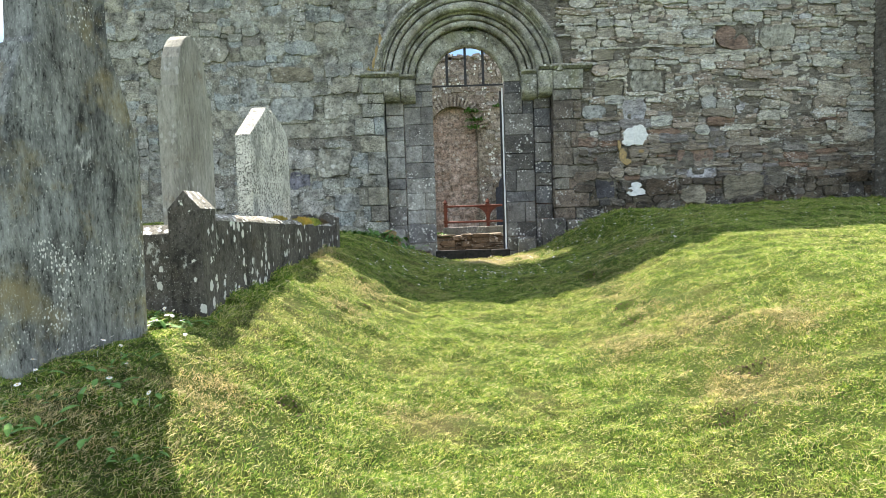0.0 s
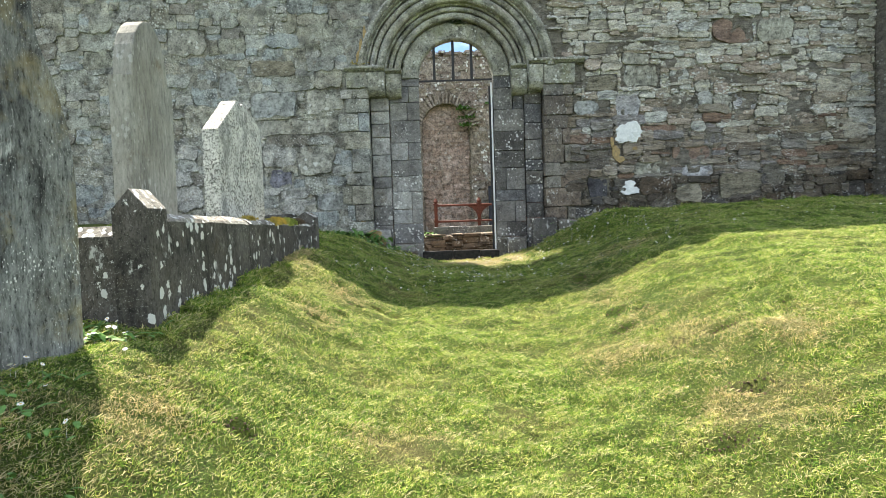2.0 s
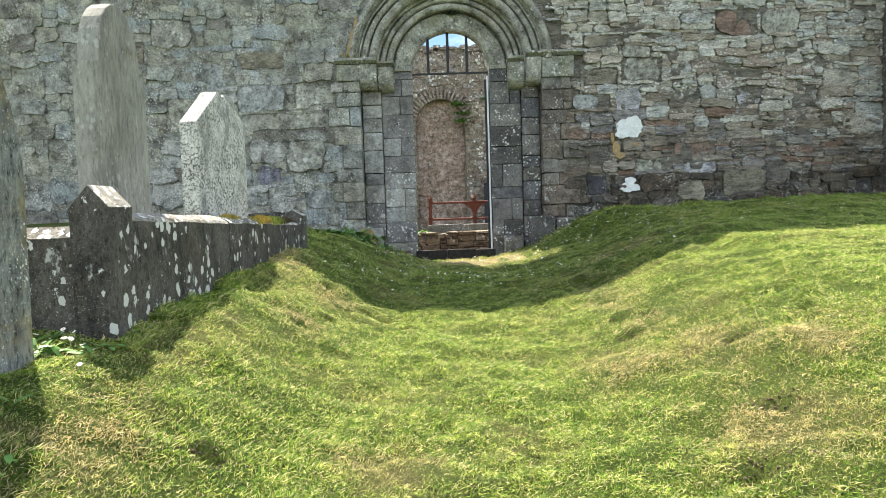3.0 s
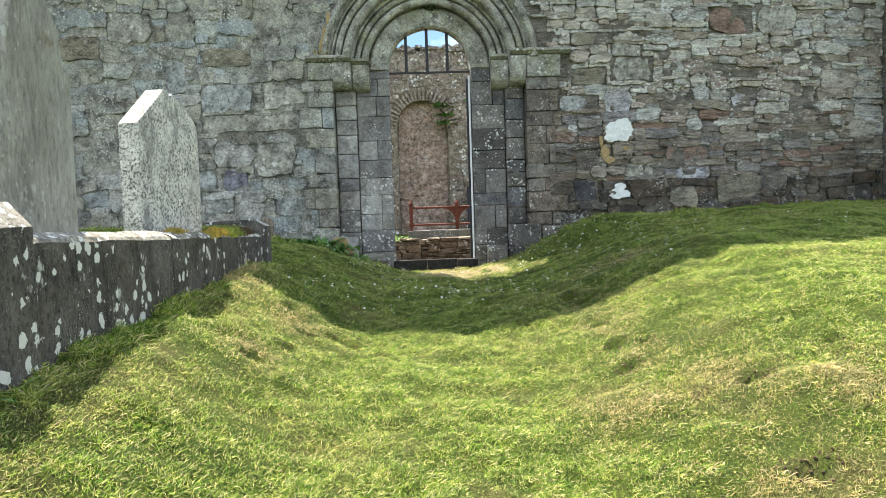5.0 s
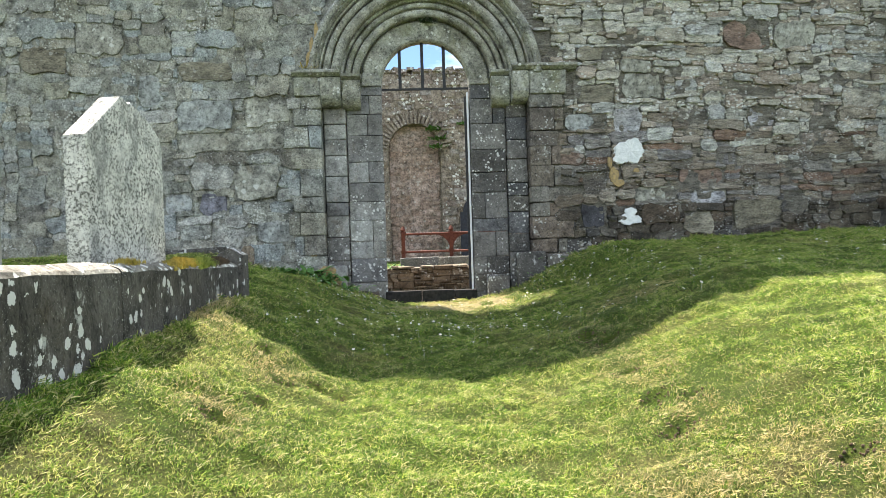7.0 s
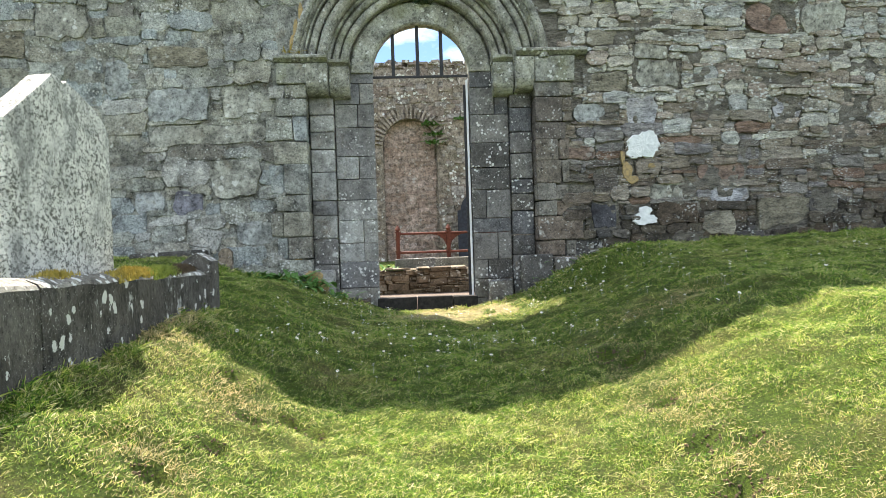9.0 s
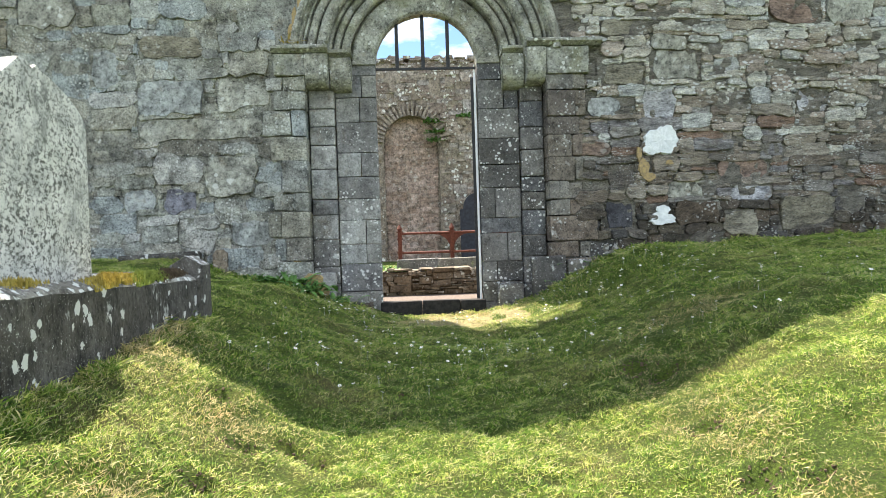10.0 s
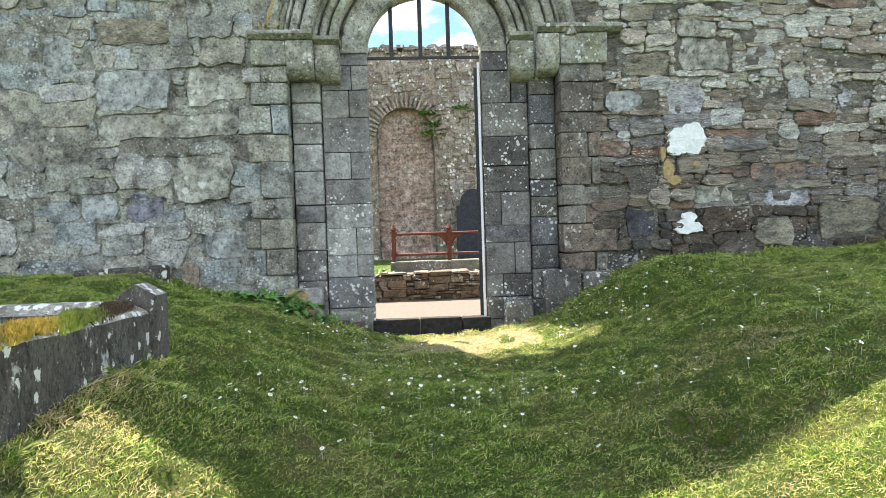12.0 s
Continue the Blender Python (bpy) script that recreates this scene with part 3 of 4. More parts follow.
def lay_wall():
    """Grey flush rubble beside thin brown courses, paler higher up; larger, darker brown blocks at the foot of the
    brown part.
    """
    rng = random.Random(11)
    taken = [m[:4] for m in MARKED]
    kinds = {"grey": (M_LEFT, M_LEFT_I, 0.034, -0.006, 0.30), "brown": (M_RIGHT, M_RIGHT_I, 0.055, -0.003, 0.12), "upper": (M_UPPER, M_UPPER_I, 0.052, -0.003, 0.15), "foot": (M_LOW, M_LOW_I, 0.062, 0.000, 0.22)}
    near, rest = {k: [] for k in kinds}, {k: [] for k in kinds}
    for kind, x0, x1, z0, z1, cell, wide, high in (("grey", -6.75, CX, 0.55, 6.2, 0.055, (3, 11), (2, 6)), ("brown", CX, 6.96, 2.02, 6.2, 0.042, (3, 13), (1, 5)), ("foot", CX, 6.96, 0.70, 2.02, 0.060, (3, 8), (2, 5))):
        for s in rubble(x0, x1, z0, z1, cell, wide, high, rng, clear_of_door, taken, kind == "brown"):
            if not above_ground(s):
                continue
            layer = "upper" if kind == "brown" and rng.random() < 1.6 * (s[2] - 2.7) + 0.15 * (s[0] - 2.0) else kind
            (near if (-3.6 < s[0] < 4.4 and s[2] < 3.9 and (s[1] - s[0]) * (s[3] - s[2]) > 0.018) else rest)[layer].append(s)
    for *s, tint in MARKED:
        part("stone", add_rubble_stone(bmesh.new(), s, WALL_Y, 0.034 if s[0] < CX else 0.046, rng, 0.0, rough=0.09, chopped=0.35), SPECIAL[tint], wall_front)
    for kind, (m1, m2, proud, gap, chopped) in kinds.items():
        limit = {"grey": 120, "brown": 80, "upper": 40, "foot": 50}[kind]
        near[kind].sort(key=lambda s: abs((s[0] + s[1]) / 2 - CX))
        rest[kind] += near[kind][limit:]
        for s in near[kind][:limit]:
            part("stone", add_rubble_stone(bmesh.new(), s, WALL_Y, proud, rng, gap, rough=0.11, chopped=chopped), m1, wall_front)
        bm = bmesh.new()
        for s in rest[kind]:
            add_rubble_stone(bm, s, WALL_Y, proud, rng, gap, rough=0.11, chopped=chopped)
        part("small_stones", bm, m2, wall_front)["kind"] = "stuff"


# ---- doorway ----
doorway = tagged(new("door_surround"), "round-arched medieval doorway of moulded grey ashlar in receding orders", "doorway", kind="structure")


def quoins(x, way, reach, y0, z0, z1, rng, material):
    """Corner stones of uneven length that tooth into the rubble: way is the side they run to."""
    z = z0
    while z < z1 - 0.02:
        h = min(rng.uniform(0.17, 0.36), z1 - z)
        if z1 - z - h < 0.12:
            h = z1 - z
        far = x + way * rng.uniform(*reach)
        o = rng.uniform(-0.012, 0.008)
        part("quoin", box(min(x, far) + 0.003, max(x, far) - 0.003, y0 + o, 11.45, z + 0.004, z + h - 0.004, 0.014, 0.008, rng), material, doorway)
        if abs(far - x) < 0.34:
            end = x + way * rng.uniform(0.38, 0.5)
            part("quoin", box(min(far, end) + 0.004, max(far, end) - 0.004, y0 + 0.012 - o, 11.3, z + 0.01, z + h - 0.01, 0.02, 0.014, rng), material, doorway)
        z += h


def jamb(x0, x1, y0, y1, z0, z1, rng, split=0.0, material=M_ASHLAR, low=0.17, tall=0.36, bev=0.008):
    """A stack of dressed blocks."""
    z = z0
    while z < z1 - 0.02:
        h = min(rng.uniform(low, tall), z1 - z)
        if z1 - z - h < 0.12:
            h = z1 - z
        cuts = [x0, x1]
        if split and rng.random() < split:
            cuts = [x0, x0 + (x1 - x0) * rng.choice((0.36, 0.45, 0.58, 0.64)), x1]
        for a, b in zip(cuts, cuts[1:]):
            o = rng.uniform(-0.006, 0.006)
            part("block", box(a + 0.003, b - 0.003, y0 + o, y1, z + 0.003, z + h - 0.003, bev, 0.003, rng), material, doorway)
        z += h


def ring(profile, n, rng, material, a0=0.0, a1=180.0, steps=5):
    """A moulded arch order of n voussoirs: profile is a closed outline of (radius, y)."""
    cuts = [a0 + (a1 - a0) * (k + (rng.uniform(-0.15, 0.15) if 0 < k < n else 0)) / n for k in range(n + 1)]
    for lo, hi in zip(cuts, cuts[1:]):
        bm = bmesh.new()
        o, q = rng.uniform(-0.003, 0.003), rng.uniform(-0.003, 0.003)
        g = 0.05
        rows = []
        for k in range(steps + 1):
            a = radians(lo + g + (hi - lo - 2 * g) * k / steps)
            rows.append([bm.verts.new((CX + (r + o) * math.cos(a), y + q, SPRING + (r + o) * math.sin(a))) for r, y in profile])
        m = len(profile)
        for u, v in zip(rows, rows[1:]):
            for i in range(m):
                bm.faces.new((u[i], u[(i + 1) % m], v[(i + 1) % m], v[i]))
        bm.faces.new(rows[0][::-1])
        bm.faces.new(rows[-1])
        bmesh.ops.recalc_face_normals(bm, faces=bm.faces)
        part("voussoir", bm, material, doorway)


def roll(r, y, s, a0, a1, n=6):
    """Points of a rounded moulding round (r, y)."""
    return [(r + s * math.cos(radians(a0 + (a1 - a0) * k / n)), y + s * math.sin(radians(a0 + (a1 - a0) * k / n))) for k in range(n + 1)]


def build_doorway():
    rng = random.Random(5)
    # outer quoins, nook jambs, inner jambs
    quoins(-0.86, -1.0, (0.16, 0.42), 10.738, 0.55, 3.52, rng, M_LEFT)
    jamb(-0.856, -0.565, 10.935, 11.30, 0.55, 3.75, rng, bev=0.018)
    jamb(-0.56, -0.09, 11.005, 11.16, 0.55, 3.72, rng, 0.30)
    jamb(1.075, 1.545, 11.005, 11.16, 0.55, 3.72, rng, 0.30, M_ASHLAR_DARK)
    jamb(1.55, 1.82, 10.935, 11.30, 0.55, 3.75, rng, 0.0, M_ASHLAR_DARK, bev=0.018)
    quoins(1.824, 1.0, (0.20, 0.56), 10.735, 0.55, 3.50, rng, M_QUOIN)
    # plinth stones
    for x0, x1, y0, y1, z0, z1 in ((1.60, 1.99, 10.64, 10.84, 0.95, 1.45), (1.99, 2.26, 10.66, 10.84, 1.00, 1.40), (1.22, 1.50, 10.78, 11.0, 0.70, 1.14), (-0.50, -0.24, 10.84, 11.0, 0.72, 1.08), (-0.97, -0.60, 10.68, 10.93, 0.72, 1.36)):
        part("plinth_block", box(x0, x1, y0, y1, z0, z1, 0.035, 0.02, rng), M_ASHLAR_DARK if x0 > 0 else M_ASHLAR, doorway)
    for x0, x1, y0, z0, z1 in ((-0.62, -0.36, 10.66, 0.80, 1.00), (-0.58, -0.20, 10.60, 0.76, 0.87), (-0.40, -0.22, 10.70, 0.85, 0.97)):
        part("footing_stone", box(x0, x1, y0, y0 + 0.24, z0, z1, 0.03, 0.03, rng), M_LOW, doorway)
    # imposts and cushion capitals that overhang the nook jambs
    for x0, x1, y0, z0, z1 in ((-1.19, -0.862, 10.70, 3.52, 3.76), (1.826, 2.31, 10.70, 3.50, 3.80)):
        part("capital", box(x0, x1, y0, 11.10, z0, z1, 0.022, 0.008, rng), M_ARCH, doorway)
    for x0, x1, y0, z0, z1 in ((-0.86, -0.605, 10.695, 3.40, 3.76), (-0.60, -0.36, 10.81, 3.38, 3.74), (1.35, 1.60, 10.81, 3.38, 3.76), (1.605, 1.824, 10.695, 3.41, 3.80)):
        bm = bmesh.new()
        curve = [(y0 + 0.17 * (1 - math.cos(radians(a))), z0 + 0.17 * (1 - math.sin(radians(a)))) for a in range(0, 91, 15)]
        add_prism(bm, [(11.10, z1), (y0, z1)] + curve + [(11.10, z0)], x1 - x0, lambda u, v, w: (x0 + w, u, v))
        bmesh.ops.bevel(bm, geom=[e for e in bm.edges if e.calc_face_angle(0) > 0.9], offset=0.02, segments=2, profile=0.6, affect="EDGES")
        for v in bm.verts:
            v.co += Vector((rng.uniform(-0.004, 0.004), rng.uniform(-0.004, 0.004), rng.uniform(-0.004, 0.004)))
        part("capital", bm, M_ARCH, doorway)
    for x0, x1, y0, z0 in ((-1.21, -0.60, 10.64, 3.765), (-0.597, -0.35, 10.78, 3.745), (1.34, 1.60, 10.78, 3.765), (1.603, 2.45, 10.64, 3.805)):
        bm = bmesh.new()
        add_prism(bm, [(y0 + 0.06, z0), (11.10, z0), (11.10, z0 + 0.075), (y0 + 0.01, z0 + 0.075), (y0, z0 + 0.062), (y0, z0 + 0.038)], x1 - x0, lambda u, v, w: (x0 + w, u, v))
        part("abacus", bm, M_ARCH, doorway)
    for x0, x1 in ((-0.36, -0.09), (1.075, 1.34)):
        part("impost_band", box(x0, x1, 10.975, 11.16, 3.695, 3.75, 0.01), M_ARCH, doorway)
    # arch orders
    inner = [(0.583, 11.16), (0.583, 11.02), (0.61, 10.995), (0.835, 10.985), (0.868, 11.03), (0.868, 11.16)]
    ring(inner, 13, rng, M_ARCH)
    mid = [(0.872, 11.25), (0.872, 10.96)] + roll(0.915, 10.92, 0.050, 150, 330) + [(0.965, 10.985)] + roll(1.015, 10.905, 0.035, 190, 350, 5) + [(1.058, 10.96), (1.075, 10.90), (1.105, 10.885), (1.105, 11.25)]
    ring(mid, 15, rng, M_ARCH)
    outer = [(1.107, 11.30), (1.107, 10.85)] + roll(1.165, 10.80, 0.065, 140, 330) + [(1.235, 10.87)] + roll(1.285, 10.785, 0.042, 190, 350, 5) + [(1.333, 10.845), (1.352, 10.765), (1.372, 10.76), (1.372, 11.30)]
    ring(outer, 19, rng, M_ARCH)
    hood = [(1.374, 10.95), (1.374, 10.79), (1.395, 10.71), (1.405, 10.69)] + roll(1.46, 10.70, 0.045, 180, 350, 5) + [(1.525, 10.73), (1.535, 10.95)]
    ring(hood, 17, rng, M_ARCH, 3, 177)
    # threshold
    for a, b in ((-0.12, 0.36), (0.365, 0.80), (0.805, 1.10)):
        part("sill_block", box(a, b, 10.98, 11.13, 0.62, 0.975 + rng.uniform(-0.006, 0.006), 0.015, 0.005, rng), M_SILL, doorway)


build_doorway()


def build_gate():
    """Open iron gate leaf behind the jamb, and the fixed grille in the arch's head."""
    g = thing("iron_gate", (1.035, 11.14, 0.95), "dark iron barred gate standing open against the jamb", "gate", "", -7.5)
    part("stile", box(-0.025, 0.025, 0.0, 0.05, 0.0, 2.62, 0.004), M_IRON, g)
    part("stile", box(-0.02, 0.02, 1.02, 1.06, 0.0, 2.62, 0.004), M_IRON, g)
    # added strip: its pale colour stands for the sunlit edge beside the stile
    part("hinge_post", box(0.012, 0.038, -0.07, -0.035, -0.02, 2.66, 0.003), M_LIT_EDGE, g, "thin pale strip added for the sunlit edge beside the gate")
    for z in (0.06, 1.2, 2.5):
        part("gate_rail", box(-0.012, 0.012, 0.05, 1.02, z, z + 0.05, 0.003), M_IRON, g)
    for k in range(7):
        part("gate_bar", add_tube(bmesh.new(), (0, 0.16 + k * 0.125, 0.06), (0, 0.16 + k * 0.125, 2.55), 0.010), M_IRON, g)
    h = thing("arch_grille", (CX, 11.09, SPRING), "dark iron bars fixed in the head of the arched doorway", "grille")
    part("crossbar", box(-0.58, 0.58, -0.012, 0.012, -0.05, -0.022, 0.003), M_IRON, h)
    for x in (-0.33, -0.03, 0.26):
        part("bar", box(x - 0.021, x + 0.021, -0.01, 0.01, -0.022, math.sqrt(0.583 ** 2 - x * x) + 0.01, 0.003), M_IRON, h)


build_gate()

# ---- nave behind the door ----
setting("floor_nave", box(-2.6, 3.6, 11.165, 16.5, 0.30, 0.575), M_GRAVEL, "pale pinkish gravel path inside the roofless nave", "floor")


def far_wall():
    root = tagged(new("wall_back"), "ruined rubble wall across the nave with a blocked arch", "wall", kind="structure")
    cx, hw, sp, rise = 0.52, 0.83, 4.55, 0.84
    edge = arch_pts(1.0, 180, 0, 16, 0, 0)
    arch = [(cx + hw * a, sp + rise * b) for a, b in edge]
    rng = random.Random(3)
    top = [(14.0 - k * 0.19, 7.06 + 0.08 * math.sin(k * 0.7) + rng.uniform(-0.10, 0.10)) for k in range(148)]
    left = [(-14.0, 0), (cx - hw, 0)] + arch[:9] + [(cx, 7.1)] + [p for p in top if p[0] < cx]
    right = [(cx + hw, 0), (14.0, 0)] + [p for p in top if p[0] > cx] + [(cx, 7.1)] + arch[8:][::1]
    for outline in (left, right):
        bm = bmesh.new()
        add_prism(bm, outline, 0.9, lambda u, v, w: (u, 23.5 + w, v))
        part("mortar_bed", bm, M_MORTAR_FAR, root)
    part("infill", box(cx - hw - 0.1, cx + hw + 0.1, 23.78, 24.2, 0, 5.6), M_MORTAR_FAR, root)

    def outside(x0, x1, z0, z1):
        x, z = (x0 + x1) / 2, (z0 + z1) / 2
        u, v = abs(x - cx) / (hw + 0.08), (z - sp) / (rise + 0.40)
        if z1 > 7.0 + 0.1 * math.sin(x * 9):
            return False
        return (u > 1.08) if z < sp else (math.hypot(u * 0.82, v) > 1.05)
    bm, bm2 = bmesh.new(), bmesh.new()
    for s in rubble(-2.4, 4.4, 0.9, 7.2, 0.07, (2, 7), (1, 4), rng, outside):
        add_rubble_stone(bm, s, 23.5, 0.045, rng, -0.008)
    for s in rubble(cx - hw, cx + hw, 0.9, sp + rise, 0.06, (3, 8), (1, 3), rng, lambda *s: True):
        add_rubble_stone(bm2, s, 23.78, 0.022, rng, -0.002)
    for _ in range(70):
        x, z, w, h = rng.uniform(-1.8, 3.4), rng.uniform(6.92, 7.10), rng.uniform(0.05, 0.16), rng.uniform(0.04, 0.09)
        add_box(bm, x - w, x + w, 23.44 + rng.uniform(-0.05, 0.05), 24.0, z, z + h, 0.0, 0.02, rng)
    # voussoirs of split stone round the blocked arch
    for k in range(24):
        a = radians(6 + 168 * k / 23)
        c = bmesh.new()
        add_box(c, -0.035, 0.035, -0.07, 0.1, 0.0, rng.uniform(0.30, 0.42), 0.0, 0.012, rng)
        m = Matrix.Translation((cx + hw * math.cos(a), 23.5, sp + rise * math.sin(a))) @ Matrix.Rotation(-(a - math.pi / 2), 4, "Y")
        bmesh.ops.transform(c, matrix=m, verts=c.verts)
        part("voussoir", c, M_VOUSS, root)
    for b, m in ((bm, M_FAR_I), (bm2, M_INFILL_I)):
        part("small_stones", b, m, root)["kind"] = "stuff"


far_wall()


def low_wall():
    root = tagged(new("wall_low"), "low dry-stone retaining wall of brown rubble beside the gravel", "wall", kind="structure")
    part("core", box(-6.4, 8.2, 16.53, 16.9, 0.3, 1.03), M_EARTH, root)
    rng = random.Random(8)
    for s in rubble(-1.3, 2.9, 0.55, 1.09, 0.045, (3, 10), (1, 4), rng, lambda *s: True, (), True):
        x0, x1, z0, z1 = s
        z1 += rng.uniform(-0.03, 0.02) if z1 > 1.0 else 0
        part("stone", box(x0 + 0.007, x1 - 0.007, 16.42 + rng.uniform(0, 0.10), 16.9, z0 + 0.005, z1 - 0.005, 0.012, 0.018, rng), M_DRY, root)


low_wall()


def grave_railing():
    g = thing("grave_railing", (0.10, 17.3, 1.265), "rust-red painted iron railing with finials on a stone plinth", "railing")
    for a, b in ((-0.07, 0.78), (0.785, 1.9), (1.905, 3.45)):
        part("plinth_stone", box(a, b, -0.14, 0.14, -0.26, 0.0, 0.02, 0.012, random.Random(4)), M_ASHLAR, g, "weathered grey stone plinth")
    for k in range(4):
        x = k * 1.09
        post = part("post", box(x - 0.042, x + 0.042, -0.04, 0.04, 0.0, 0.56, 0.012), M_RUST, g)
        bm = bmesh.new()
        add_tube(bm, (x, 0, 0.56), (x, 0, 0.585), 0.068)
        add_tube(bm, (x, 0, 0.585), (x, 0, 0.635), 0.03, r2=0.06)
        add_tube(bm, (x, 0, 0.635), (x, 0, 0.725), 0.06, r2=0.010)
        part("finial", bm, M_RUST, post)
        bm = bmesh.new()
        add_tube(bm, (x, 0, 0.09), (x, 0, 0.17), 0.045, r2=0.068)
        part("collar", bm, M_RUST, post)
        part("collar", add_tube(bmesh.new(), (x, 0, 0.40), (x, 0, 0.44), 0.058), M_RUST, post)
        if k < 3:
            for z in (0.13, 0.535):
                part("rail", add_tube(bmesh.new(), (x + 0.04, 0, z), (x + 1.05, 0, z), 0.026), M_RUST, g)
        if k:
            for sgn in (-1, 1):
                bm = bmesh.new()
                arc = [(x + sgn * (0.36 - 0.32 * math.sin(radians(a))), 0.20 + 0.32 * math.cos(radians(a)) * 0.96) for a in range(0, 91, 15)]
                add_prism(bm, [(x + sgn * 0.04, 0.51)] + arc, 0.03, lambda u, v, w: (u, w - 0.015, v))
                part("bracket", bm, M_RUST, post)


grave_railing()


def headstone_outline(w, shoulder, top, kind, n=12):
    h = w / 2
    if kind == "round":
        k = h * 0.80
        return [(-h, 0), (h, 0), (h, shoulder), (k, shoulder + 0.015)] + [(k * math.cos(math.pi * i / n), shoulder + 0.02 + (top - shoulder - 0.02) * math.sin(math.pi * i / n)) for i in range(1, n)] + [(-k, shoulder + 0.015), (-h, shoulder)]
    if kind == "pointed":
        pts = [(-h, 0), (h, 0), (h, shoulder)]
        for i in range(1, n):
            t = i / n
            pts.append((h * (1 - t ** 1.5) + 0.02 * t, shoulder + (top - shoulder) * t ** 0.8))
        pts += [(0.055, top - 0.01), (0.03, top - 0.03), (-0.02, top), (-0.06, top + 0.005)]
        for i in range(1, 3):
            t = i / 3
            pts.append((-0.06 - (h - 0.06) * t, top - (top - shoulder) * t))
        return pts + [(-h, shoulder)]
    side = [(0.0, 0.0), (-0.012, 1.05), (0.005, 1.20), (0.035, 1.35), (0.075, 1.47), (0.118, 1.57), (0.168, 1.67), (0.196, 1.755), (0.202, 1.82), (0.205, 1.98)]
    near = [(0.0, 0.0), (-0.005, 1.10), (0.01, 1.30), (0.045, 1.46), (0.085, 1.57), (0.10, 1.645), (0.165, 1.66), (0.178, 1.69), (0.19, 1.98)]
    head = [(0.232 * math.cos(math.pi * i / n), 2.0 + (top - 2.0) * math.sin(math.pi * i / n)) for i in range(0, n + 1)]
    return [(h - d, z) for d, z in side] + head + [(-h + d, z) for d, z in near[::-1]]


def slab(outline, thick, bev):
    """A standing slab whose face looks along +x; the outline's u runs along y."""
    bm = bmesh.new()
    f0, f1 = add_prism(bm, outline, thick, lambda u, v, w: (-w, u, v))
    es = list({e for f in (f0, f1) for e in f.edges})
    bmesh.ops.bevel(bm, geom=es, offset=bev, segments=2, profile=0.6, affect="EDGES")
    return bm


def build_headstones():
    a = -math.degrees(math.atan2(0.19, 0.83))
    big = thing("headstone", (-1.80, 3.385, 0.72), "tall dark lichen-streaked headstone with shoulders standing in grass", "headstone", "headstones", a)
    part("slab", slab(headstone_outline(0.87, 1.67, 2.45, "shoulder"), 0.17, 0.012), M_BIGSTONE, big)
    tall = thing("headstone", (-1.93, 5.35, 0.95), "tall pale round-topped headstone behind the grave kerb", "headstone", "headstones", -4)
    part("slab", slab(headstone_outline(0.66, 1.61, 2.05, "round"), 0.14, 0.012), M_TALLSTONE, tall)
    small = thing("headstone", (-1.70, 6.78, 1.0), "speckled grey granite headstone with a pointed top", "headstone", "headstones", -12)
    part("slab", slab(headstone_outline(0.84, 1.36, 1.66, "pointed"), 0.16, 0.012), M_SPECKLED, small)
    slate = thing("headstone", (2.35, 22.9, 1.0), "dark slate headstone leaning by the far nave wall", "headstone", "headstones", -90)
    part("slab", slab(headstone_outline(0.95, 1.5, 1.98, "round"), 0.1, 0.01), M_SLATE, slate)
    mark = thing("grave_marker", (-1.83, 10.66, 1.10), "small brown upright grave marker against the church wall", "grave marker", "", -90)
    part("slab", slab([(-0.08, 0), (0.08, 0), (0.075, 0.50), (0.03, 0.545), (-0.04, 0.54), (-0.08, 0.49)], 0.07, 0.012), M_DRY, mark)
    low = thing("fallen_slab", (-2.42, 10.62, 1.2), "dark stone slab propped at the foot of the church wall", "slab")
    part("slab", box(-0.46, 0.40, -0.05, 0.05, 0, 0.42, 0.03, 0.03, random.Random(1)), M_KERB, low)


build_headstones()


